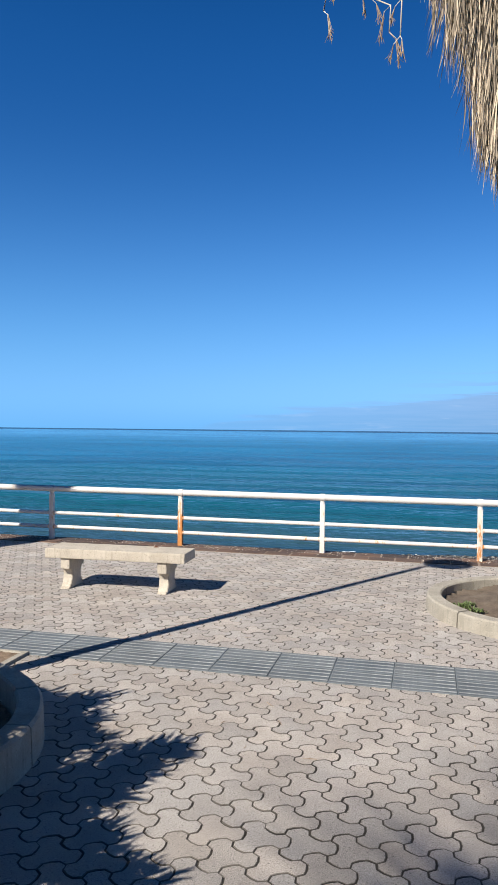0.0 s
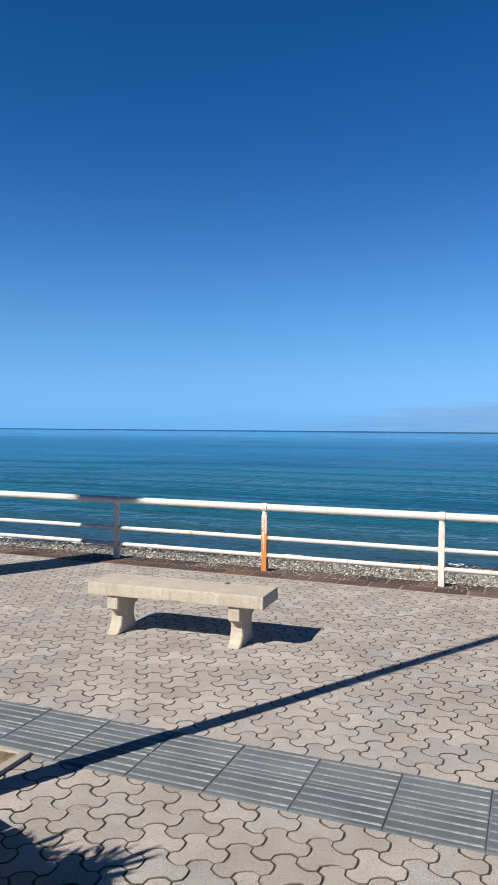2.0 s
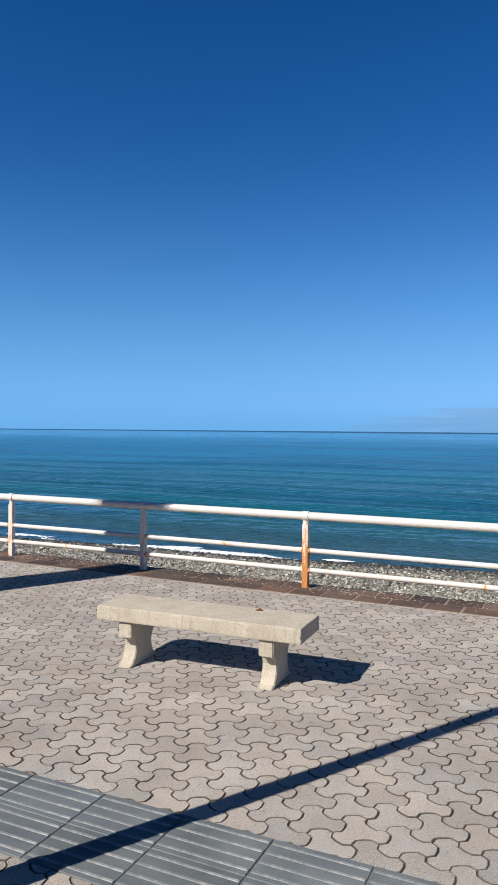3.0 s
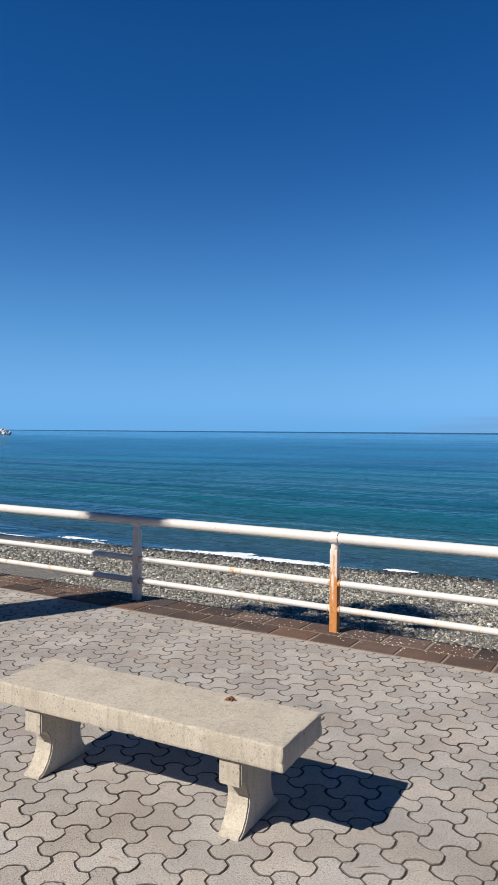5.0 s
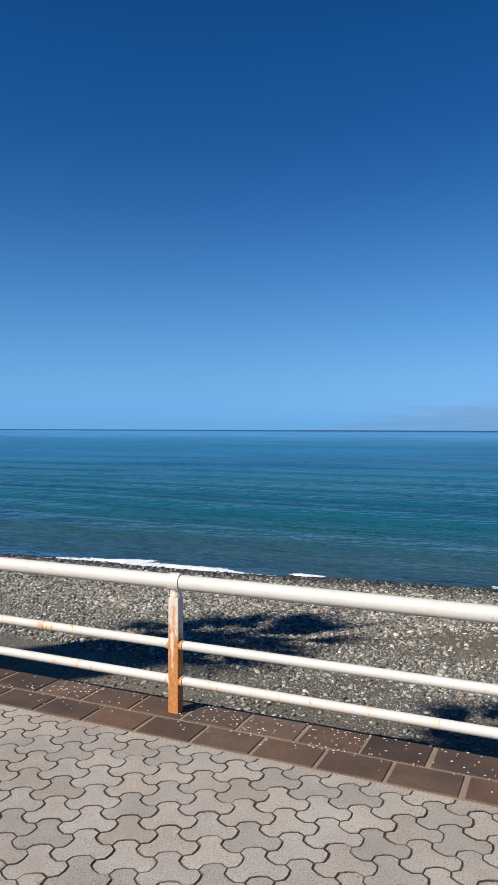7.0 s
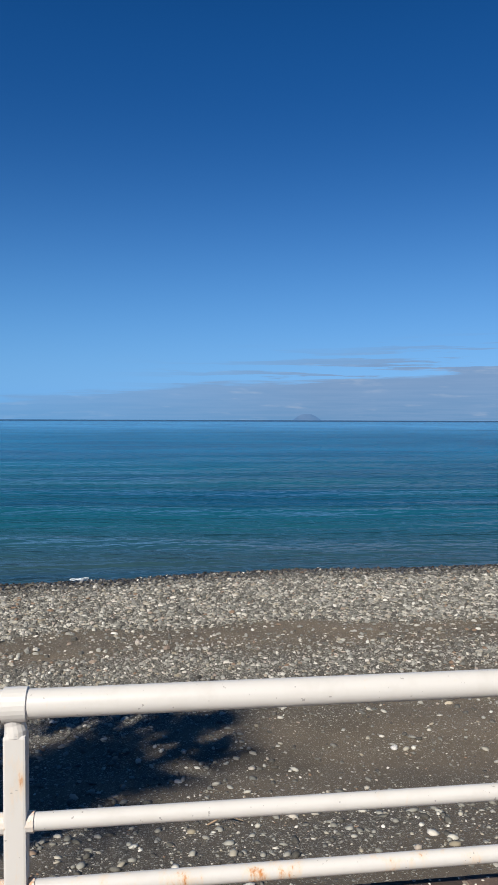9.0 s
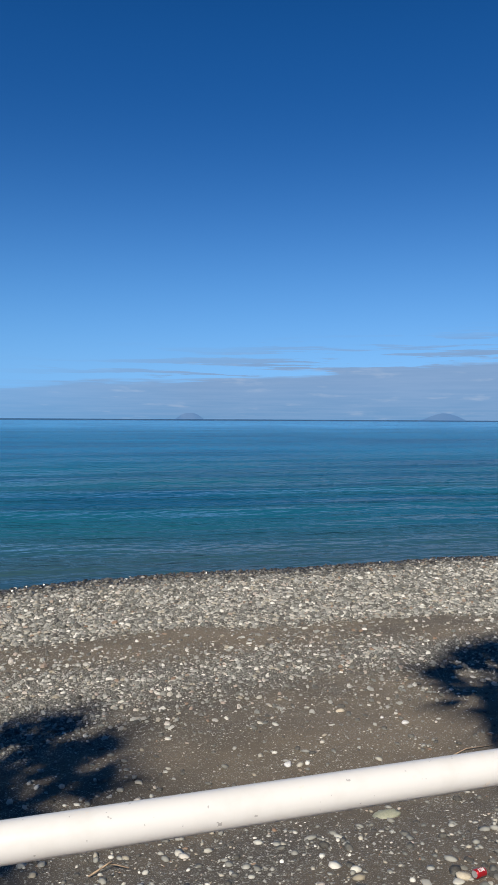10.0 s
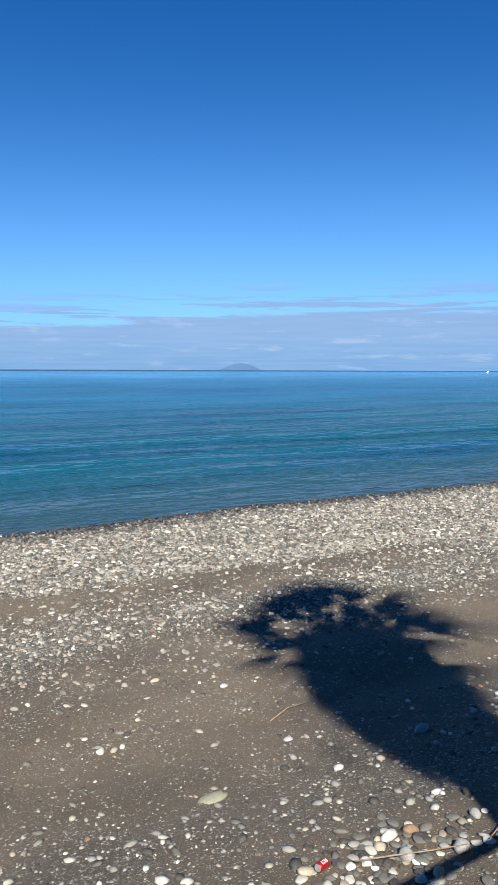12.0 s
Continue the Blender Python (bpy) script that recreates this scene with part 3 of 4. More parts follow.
# ---- round planters ----
def planter(x, y, name_label, tall=0.134):
    thing = tagged(new("planter"), name_label, "planter", "round planters")
    thing.matrix_world = pose(x, y, 0)
    count = 12
    for k in range(count):
        bm, rows = bmesh.new(), []
        turn = 2 * math.pi * (k + 0.37) / count
        steps = 6
        for s in range(steps + 1):
            a = turn + (2 * math.pi / count) * (0.012 + 0.976 * s / steps)
            wob = 0.004 * math.sin(5.0 * a)
            ring = [(0.925, 0.0), (0.925, tall - 0.012), (0.937, tall), (1.045, tall), (1.06, tall - 0.014), (1.068, 0.0)]
            rows.append([bm.verts.new(((r + wob) * math.cos(a), (r + wob) * math.sin(a), z + (0.003 * math.sin(k * 2.4) if z else 0))) for r, z in ring])
        for a, b in zip(rows, rows[1:]):
            for j in range(5):
                bm.faces.new((a[j], a[j + 1], b[j + 1], b[j]))
        bm.faces.new(rows[0])
        bm.faces.new(rows[-1][::-1])
        bmesh.ops.recalc_face_normals(bm, faces=bm.faces[:])
        part("kerb_stone", bm, M_KERB, thing)
    bm = bmesh.new()
    bmesh.ops.create_grid(bm, x_segments=36, y_segments=36, size=0.93)
    bmesh.ops.delete(bm, geom=[v for v in bm.verts if v.co.length > 0.945], context="VERTS")
    for v in bm.verts:
        v.co.z = 0.055 + 0.03 * noise.noise(v.co * 4) + 0.012 * noise.noise(v.co * 14)
    part("soil", bm, M_SOIL, thing, "dry brown soil", True)
    return thing


planter(1.24, 6.27, "round planter of pale concrete kerb stones with dry soil and weeds")
planter(-2.68, 2.2, "round planter of pale concrete kerb stones with a shrub", 0.2)
planter(-6.5, 6.2, "round planter of pale concrete kerb stones round a palm")


# ---- palms ----
def fan_leaf(length, spread, droop, blades, rnd):
    """Verts and quads of one fan leaf in its own axes: stalk along +x, then blades in a half circle."""
    verts, faces = [], []

    def ribbon(points, widths, up):
        base = len(verts)
        for n, (p, wd) in enumerate(zip(points, widths)):
            ahead = np.subtract(points[min(n + 1, len(points) - 1)], points[max(n - 1, 0)])
            side = np.cross(ahead, up)
            side = side / (np.linalg.norm(side) + 1e-9) * wd
            verts.extend([np.add(p, side), np.subtract(p, side)])
        for n in range(len(points) - 1):
            faces.append((base + 2 * n, base + 2 * n + 1, base + 2 * n + 3, base + 2 * n + 2))

    stalk = [(length * 0.5 * s, 0, -0.10 * length * s * s) for s in (0, 0.33, 0.66, 1)]
    ribbon(stalk, [0.035, 0.028, 0.022, 0.018], (0, 0, 1))
    for k in range(blades):
        a = spread * (k / (blades - 1) - 0.5)
        reach = length * (0.62 - 0.18 * abs(a) / spread * 2) * rnd.uniform(0.9, 1.08)
        points = []
        for s in (0, 0.35, 0.7, 1):
            fall = droop * reach * (s ** 2.2) + 0.10 * length
            points.append((stalk[-1][0] + reach * s * math.cos(a), reach * s * math.sin(a), -fall + 0.05 * reach * s))
        ribbon(points, [0.016, 0.045, 0.03, 0.003], (0, 0, 1))
    return np.array(verts), np.array(faces)


def turned(moves_from):
    return np.array([np.array(m)[:3] for m in moves_from])


def palm_meshes():
    rnd = random.Random(5)
    ring_z = np.linspace(0, 8.0, 80)
    trunk_mesh = tube([(-0.29 - 0.009 * max(0.0, z - 3.5) ** 2.4 + 0.03 * math.sin(z * 0.9), 0.04 * math.sin(z * 0.4 + 1), z) for z in map(float, ring_z)],
                      [0.36 - 0.015 * z + 0.08 * math.exp(-z * 2.2) + 0.012 * (n % 2) for n, z in enumerate(map(float, ring_z))], 20)
    leaves_v, leaves_f, base = [], [], 0
    for k in range(60):
        lift = rnd.uniform(-0.1, 1.3)
        v, f = fan_leaf(rnd.uniform(1.2, 2.75), 1.25, rnd.uniform(0.05, 0.35), 8, rnd)
        m = np.array(pose(-0.62, 0, 7.9 + 0.12 * lift, 0, -math.degrees(lift), k * 137.5 + rnd.uniform(-12, 12)) @ pose(0.12, 0, 0, rnd.uniform(-25, 25)))
        v = v @ m[:3, :3].T + m[:3, 3]
        leaves_v.append(v)
        leaves_f.append(f + base)
        base += len(v)
    crown = joined("crown", np.concatenate(leaves_v), np.concatenate(leaves_f), M_FROND)
    sv, sf, base = [], [], 0
    for k in range(24000):
        if k % 12 == 0:
            clump, low, deep = rnd.uniform(0, 2 * math.pi), 3.76 + 3.5 * rnd.random() ** 1.1, rnd.uniform(0.55, 1.0)
            under = (k // 12) % 4 == 0
            low = 3.85 + 0.7 * rnd.random() if under else low
        a = clump + rnd.gauss(0, 0.06)
        foot = low + abs(rnd.gauss(0, 0.14))
        length = rnd.uniform(0.4, 1.0)
        lump = 1 + 0.05 * math.sin(3 * a + 1) + 0.04 * math.sin(7 * a)
        out = float(np.interp(foot, [3.2, 3.75, 4.1, 4.85, 4.95, 6.0, 7.4], [0.5, 0.56, 0.74, 0.78, 1.03, 1.12, 0.9])) * deep * rnd.uniform(0.9, 1.03) * lump
        z = foot + length
        wd = rnd.uniform(0.002, 0.008)
        out = 0.62 * deep * lump if under else out
        root = np.array([out * math.cos(a) - (0.12 if under else 0.32 + 0.1 * max(0.0, foot - 5.4)), out * math.sin(a) + (0.72 if under else 0.0), z])
        swing = np.array([rnd.gauss(0, 0.05), rnd.gauss(0, 0.05), -1.0])
        bend = np.array([rnd.gauss(0, 0.08), rnd.gauss(0, 0.08), 0])
        face = a + rnd.uniform(-1.2, 1.2)
        side = np.array([-math.sin(face), math.cos(face), 0]) * wd
        for s, taper in ((0, 1.0), (0.4, 1.0), (0.75, 0.7), (1, 0.1)):
            p = root + length * (swing * s + bend * s * s)
            sv += [p + side * taper, p - side * taper]
        sf += [(base + 2 * j, base + 2 * j + 1, base + 2 * j + 3, base + 2 * j + 2) for j in range(3)]
        base += 8
    skirt = joined("skirt", np.array(sv), np.array(sf), M_THATCH)
    return trunk_mesh, crown, skirt


PALM_LABEL = "tall fan palm with a shaggy skirt of dead leaves"
trunk_mesh, crown_mesh, skirt_mesh = palm_meshes()
palm = tagged(new("palm_tree"), PALM_LABEL, "palm tree", "promenade palms")
part("trunk", trunk_mesh, M_BARK, palm)
part("crown", crown_mesh, M_FROND, palm)
part("skirt", skirt_mesh, M_THATCH, palm, "hanging dead straw-coloured leaves")
palm.matrix_world = pose(1.53, 6.3, 0.04)
for px, py, turn, size in ((-6.5, 6.3, 18, 0.88), (-15.5, 6.15, -35, 1.2), (-5.05, -10.6, 160, 1.3)):
    other = copy_thing(palm, pose(px, py, 0.04 if py > 6.1 else -0.012, 0, -3.4 if turn == 18 else 0, turn))
    other.scale = (size, size, size)


# ---- the street lamp, which only throws its shadow into view ----
lamp = tagged(new("street_lamp"), "slim grey street lamp with a flat round head", "street lamp")
lamp.matrix_world = pose(-2.63, 3.42, -0.012)
part("pole", tube([(0, 0, 0), (0, 0, 0.5), (0, 0, 0.55), (0, 0, 4.7)], [0.075, 0.072, 0.058, 0.042], 16), M_LAMP, lamp)
part("arm", tube([(0, 0, 4.7), (0.06, 0.02, 4.85), (0.2, 0.05, 4.95)], 0.025, 10), M_LAMP, lamp)
part("head", tube([(0.18, 0.05, 4.86), (0.18, 0.05, 4.9), (0.18, 0.05, 4.97), (0.18, 0.05, 5.02)], [0.26, 0.3, 0.26, 0.08], 28), M_LAMP, lamp)
part("bolt_plate", box(-0.13, 0.13, -0.13, 0.13, 0.0, 0.015, 0.003), M_LAMP, lamp)


# ---- tree pit beside the lamp ----
pit = tagged(new("tree_pit"), "square pit of brown gravel with a pale concrete edging", "tree pit")
pit.matrix_world = pose(-3.14, 3.62, 0)
gravel = bmesh.new()
bmesh.ops.create_grid(gravel, x_segments=40, y_segments=26, size=0.5, matrix=Matrix.Diagonal((1.0, 0.6, 1, 1)))
for v in gravel.verts:
    v.co.z = 0.008 + 0.006 * noise.noise(v.co * 30)
part("gravel", gravel, rough_stone("brown_gravel", (0.13, 0.09, 0.06), (0.30, 0.22, 0.15), 12.0, 110.0, 0.95, 0.01), pit)
part("edging", box(0.505, 0.555, -0.31, 0.33, -0.011, 0.022, 0.005), M_KERB, pit)
part("edging", box(-0.555, 0.503, 0.302, 0.335, -0.011, 0.018, 0.005), M_KERB, pit)


# ---- shrub and weeds ----
def shrub(x, y, z0, reaches, rises, seed, lean=(0, 0)):
    thing = tagged(new("shrub"), "leafy green shrub in a round planter", "shrub")
    thing.matrix_world = pose(x, y, z0)
    rnd = random.Random(seed)
    lv, lf, base = [], [], 0
    for k in range(22):
        a = 2 * math.pi * k / 22 + rnd.uniform(-0.2, 0.2)
        reach, rise = rnd.uniform(*reaches), rnd.uniform(*rises)
        pts = [Vector((0.06 * math.cos(a), 0.06 * math.sin(a), 0)), Vector((reach * 0.4 * math.cos(a), reach * 0.4 * math.sin(a), rise * 0.55)),
               Vector((reach * 0.75 * math.cos(a + 0.1), reach * 0.75 * math.sin(a + 0.1), rise * 0.85)), Vector((reach * math.cos(a + 0.15), reach * math.sin(a + 0.15), rise))]
        pts = [p + Vector((lean[0], lean[1], 0)) * f for p, f in zip(pts, (0, 0.3, 0.7, 1.0))]
        part("branch", tube(pts, [0.016, 0.011, 0.008, 0.004], 6), M_STEM, thing)
        for j in range(560):
            s = 0.15 + 0.85 * rnd.random() ** 0.7
            seg = min(2, int(s * 3))
            p = pts[seg].lerp(pts[seg + 1], s * 3 - seg)
            out = Vector((rnd.gauss(0, 1), rnd.gauss(0, 1), rnd.gauss(0.3, 0.8))).normalized() + 0.7 * Vector((math.cos(a), math.sin(a), 0.3))
            out.normalize()
            p = p + out * rnd.uniform(0.0, 0.10)
            side = out.cross((rnd.gauss(0, 1), rnd.gauss(0, 1), rnd.gauss(0, 1))).normalized()
            length, wd = rnd.uniform(0.07, 0.15), rnd.uniform(0.009, 0.017)
            tip = p + out * length
            lv += [p, p + out * length * 0.45 + side * wd, tip, p + out * length * 0.45 - side * wd]
            lf.append((base, base + 1, base + 2, base + 3))
            base += 4
    part("foliage", joined("foliage", np.array([tuple(v) for v in lv]), np.array(lf), M_SHRUB), M_SHRUB, thing)
    return thing


shrub(-2.75, 1.7, 0.04, (0.2, 0.5), (0.6, 1.2), 11)
shrub(-2.35, 1.5, 0.04, (0.2, 0.55), (0.6, 1.35), 12, (0.1, -0.5))
shrub(-2.35, 1.42, 0.04, (0.2, 0.6), (0.5, 1.15), 13, (0.42, -0.85))
shrub(-2.5, 1.36, 0.04, (0.2, 0.55), (0.5, 1.2), 14, (0.15, -1.05))


def weed(x, y, z0, size, seed):
    thing = tagged(new("weed"), "low green weed growing in planter soil", "weed", "weeds in the planter")
    thing.matrix_world = pose(x, y, z0)
    rnd = random.Random(seed)
    lv, lf = [], []
    for k in range(70):
        a, lean = rnd.uniform(0, 6.28), rnd.uniform(0.2, 1.3)
        length = size * rnd.uniform(0.4, 1.0)
        p = np.array([rnd.gauss(0, size * 0.5), rnd.gauss(0, size * 0.35), 0])
        d = np.array([math.cos(a) * math.sin(lean), math.sin(a) * math.sin(lean), math.cos(lean)])
        side = np.array([-math.sin(a), math.cos(a), 0]) * rnd.uniform(0.006, 0.012)
        base = len(lv)
        lv += [p, p + d * length * 0.5 + side, p + d * length - np.array([0, 0, 0.2 * length]), p + d * length * 0.5 - side]
        lf.append((base, base + 1, base + 2, base + 3))
    part("leaves", joined("leaves", np.array(lv), np.array(lf), M_WEED), M_WEED, thing)


for k, (x, y, size) in enumerate(((0.48, 6.05, 0.09), (0.62, 5.95, 0.06), (0.85, 5.72, 0.05), (1.05, 6.62, 0.06), (1.2, 5.6, 0.05), (0.55, 6.2, 0.05))):
    weed(x, y, 0.055, size, k)


# ---- dead flower stalks hanging from the near palm ----
def flower_stalk(points, seed):
    thing = tagged(new("flower_stalk"), "dry pale flower stalk hanging from the palm", "palm stalk", "palm flower stalks")
    rnd = random.Random(seed)
    points = [Vector(p) for p in points]
    part("stem", tube(points, [0.009 - 0.004 * k / len(points) for k in range(len(points))], 7), M_STALK, thing, smooth=True)
    for p in points[1:]:
        for k in range(0 if p is points[1] else 2 if p is points[-1] else 1):
            a = rnd.uniform(0, 6.28)
            mid = p + Vector((0.06 * math.cos(a), 0.06 * math.sin(a), -0.06))
            twig = [p, mid, mid + Vector((0.03 * math.cos(a), 0.03 * math.sin(a), -rnd.uniform(0.05, 0.22)))]
            part("twig", tube(twig, [0.004, 0.003, 0.002], 5), M_STALK, thing)
            for j in range(9):
                tip = twig[-1] + Vector((rnd.gauss(0, 0.02), rnd.gauss(0, 0.02), -rnd.uniform(0.03, 0.10)))
                part("twig", tube([twig[1 + j % 2], (twig[-1] + tip) / 2, tip], [0.0025, 0.003, 0.0015], 4), M_STEM, thing)


flower_stalk([(0.75, 6.15, 6.76), (0.2, 6.1, 6.41), (-0.05, 6.0, 5.91), (-0.11, 5.97, 5.51), (-0.12, 5.97, 5.18)], 1)
flower_stalk([(0.6, 6.05, 6.81), (-0.1, 6.0, 6.36), (-0.52, 5.95, 5.71), (-0.40, 6.0, 5.58), (-0.21, 6.0, 5.48), (-0.22, 6.0, 5.24)], 2)
flower_stalk([(0.55, 6.0, 6.81), (-0.3, 6.0, 6.46), (-0.75, 6.0, 5.91), (-0.82, 6.0, 5.51)], 3)

# ---- far things ----
def island(x, y, width, height_m, seed):
    bm = bmesh.new()
    n = 40
    rows = []
    for k in range(n + 1):
        s = k / n
        h = height_m * max(0, (math.sin(math.pi * s) ** 1.2)) * (0.85 + 0.2 * noise.noise((s * 3, seed, 0)))
        rows.append((bm.verts.new((x + width * (s - 0.5), y, SEA_Z - 2)), bm.verts.new((x + width * (s - 0.5), y + 30, SEA_Z + h)), bm.verts.new((x + width * (s - 0.5), y + 120, SEA_Z - 2))))
    for a, b in zip(rows, rows[1:]):
        bm.faces.new((a[0], b[0], b[1], a[1]))
        bm.faces.new((a[1], b[1], b[2], a[2]))
    return tagged(part("island", bm, M_ISLAND), "far blue hazy island on the horizon", "island", "distant islands", "structure")


island(904, 4300, 185, 50, 1.0)
island(2350, 3800, 320, 50, 6.0)

boat = tagged(new("motor_boat"), "small white motor boat far out at sea", "boat")
boat.matrix_world = pose(1200, 1000, SEA_Z, 0, 0, 20)
bm = bmesh.new()
deck = [bm.verts.new((x, y, 1.4)) for x, y in ((-5, -1.6), (3, -1.6), (6.5, 0), (3, 1.6), (-5, 1.6))]
keel = [bm.verts.new((x, y, -0.3)) for x, y in ((-4.6, -1.0), (3, -0.9), (5, 0), (3, 0.9), (-4.6, 1.0))]
bm.faces.new(deck)
bm.faces.new(keel[::-1])
for k in range(5):
    bm.faces.new((keel[k], keel[(k + 1) % 5], deck[(k + 1) % 5], deck[k]))
part("hull", bm, M_HULL, boat)
part("cabin", box(-2.5, 2.0, -1.1, 1.1, 1.38, 3.4, 0.2), M_HULL, boat)

mole = tagged(new("breakwater"), "far breakwater of pale concrete blocks", "breakwater")
rnd = random.Random(21)
for k in range(70):
    s = rnd.random()
    x, y = -530 - 75 * s + rnd.gauss(0, 1.2), 461 - 30 * s + rnd.gauss(0, 1.2)
    size = rnd.uniform(1.2, 2.2)
    bm = box(-size, size, -size * 0.8, size * 0.8, -size * 0.7, size * 0.7, 0.25, 1)
    block = part("block", bm, M_ROCK, mole)
    block.matrix_world = pose(x, y, SEA_Z + rnd.uniform(0.0, 4.6 * min(1, 0.35 + 6 * s)), rnd.uniform(0, 60), rnd.uniform(0, 60), rnd.uniform(0, 90))

# ---- pebbles ----
def pebble_shape(level):
    bm = bmesh.new()
    bmesh.ops.create_icosphere(bm, subdivisions=level, radius=1.0)
    bm.verts.ensure_lookup_table()
    verts = np.array([v.co[:] for v in bm.verts])
    faces = np.array([[v.index for v in f.verts] for f in bm.faces])
    bm.free()
    return verts, faces


def chip_shape():
    """A flat six-cornered pebble of few faces."""
    ring = [(math.cos(a), math.sin(a), 0.0) for a in (0.2, 1.2, 2.3, 3.3, 4.3, 5.4)]
    verts = ring + [(0.1, 0.0, 1.0)]
    return np.array(verts), np.array([(k, (k + 1) % 6, 6) for k in range(6)])


def dome_shape():
    """A six-cornered pebble with steep sides and a flattened top."""
    ring = [(math.cos(a), math.sin(a), 0.0) for a in (0.2, 1.2, 2.3, 3.3, 4.3, 5.4)]
    crown = [(0.74 * x, 0.74 * y, 0.72) for x, y, z in ring]
    sides = [f for k in range(6) for f in ((k, (k + 1) % 6, 6 + (k + 1) % 6), (k, 6 + (k + 1) % 6, 6 + k))]
    return np.array(ring + crown + [(0.08, 0.0, 1.0)]), np.array(sides + [(6 + k, 6 + (k + 1) % 6, 12) for k in range(6)])


def pebble_moves(x, y, sizes, sink=0.25, tall=1.0):
    n = len(x)
    a = rng.uniform(0, 2 * np.pi, n)
    long_, wide, thick = sizes * rng.uniform(0.9, 1.5, n), sizes * rng.uniform(0.65, 1.0, n), sizes * rng.uniform(0.28, 0.55, n) * tall
    tip = rng.normal(0, 0.18, (n, 2))
    c, s = np.cos(a), np.sin(a)
    zero = np.zeros(n)
    up = np.stack([tip[:, 0], tip[:, 1], np.ones(n)], -1)
    up /= np.linalg.norm(up, axis=1)[:, None]
    east = np.stack([c, s, -(tip[:, 0] * c + tip[:, 1] * s)], -1)
    east /= np.linalg.norm(east, axis=1)[:, None]
    north = np.cross(up, east)
    z = beach_height(x, y) + thick * (1 - 2 * sink)
    return np.concatenate([np.stack([east * long_[:, None], north * wide[:, None], up * thick[:, None]], -1), np.stack([x, y, z], -1)[:, :, None]], -1)


def scatter(count, x0, x1, y0, y1, small, large, power=1.0, level=1, name="pebbles"):
    x, y = rng.uniform(x0, x1, count), rng.uniform(y0, y1, count)
    keep = (rng.random(count) < density(x, y) ** power) & (y < shore(x) + 0.25)
    x, y = x[keep], y[keep]
    sizes = small + (large - small) * rng.random(len(x)) ** 5
    v, f = stamp(*(pebble_shape(level) if level > 0 else dome_shape() if level < 0 else chip_shape()), pebble_moves(x, y, sizes, *((0.25, 1.0) if level > 0 else (0.42, 1.9))))
    return tagged(new(name, joined(name, v, f, M_PEBBLES, level > 0)), "rounded grey and white pebbles strewn over the beach", "pebbles", kind="stuff")


scatter(50000, -9, 9, 9.15, 17.5, 0.006, 0.02, 0.8, 0, name="gravel")
scatter(42000, -9, 9, 9.15, 17.5, 0.012, 0.058, 0.9, name="pebbles_near")
scatter(110000, -18, 19, 17.5, 24, 0.012, 0.055, 0.9, -1, name="pebbles_middle")
scatter(135000, -26, 30, 21.5, 32, 0.020, 0.075, 1.0, -1, name="pebbles_shore")

# single stones that can be told apart
big_v, big_f = pebble_shape(2)
STONE_MESHES = []
for k in range(8):
    shaped = [Vector(v) * (1 + 0.34 * noise.noise(Vector(v) * 1.1 + Vector((k * 7.0, 0, 0)))) for v in big_v]
    STONE_MESHES.append(mesh_of("stone", shaped, big_f, M_PEBBLE, True))


def stone(x, y, length, width, thick, turn, label="smooth rounded beach stone", mat=None, which=0, sink=0.22):
    ob = new("stone", STONE_MESHES[which % 8])
    if mat:
        ob.data = STONE_MESHES[which % 8].copy()
        ob.data.materials[0] = mat
    z = float(beach_height(x, y)) + thick * (0.5 - sink)
    ob.matrix_world = pose(x, y, z, rng.uniform(-8, 8), rng.uniform(-8, 8), turn) @ Matrix.Diagonal((length / 2, width / 2, thick / 2, 1))
    return tagged(ob, label, "stone", "beach stones")


S_WHITE = rough_stone("white_marble_stone", (0.55, 0.54, 0.52), (0.72, 0.71, 0.69), 5.0, 40.0, 0.7, 0.002, None, 0, (0.3, 0.3, 0.3), 0.6)
S_GREEN = rough_stone("greenish_stone", (0.26, 0.27, 0.19), (0.36, 0.36, 0.27), 4.0, 40.0, 0.8, 0.002)
S_BROWN = rough_stone("brown_stone_pebble", (0.26, 0.16, 0.09), (0.40, 0.27, 0.16), 4.0, 40.0, 0.8, 0.002)
S_BUFF = rough_stone("buff_stone", (0.46, 0.40, 0.29), (0.58, 0.52, 0.41), 4.0, 40.0, 0.8, 0.002)
S_GREY = rough_stone("grey_stone", (0.27, 0.28, 0.28), (0.42, 0.42, 0.40), 5.0, 40.0, 0.8, 0.002, None, 0, (0.55, 0.54, 0.52), 0.5)
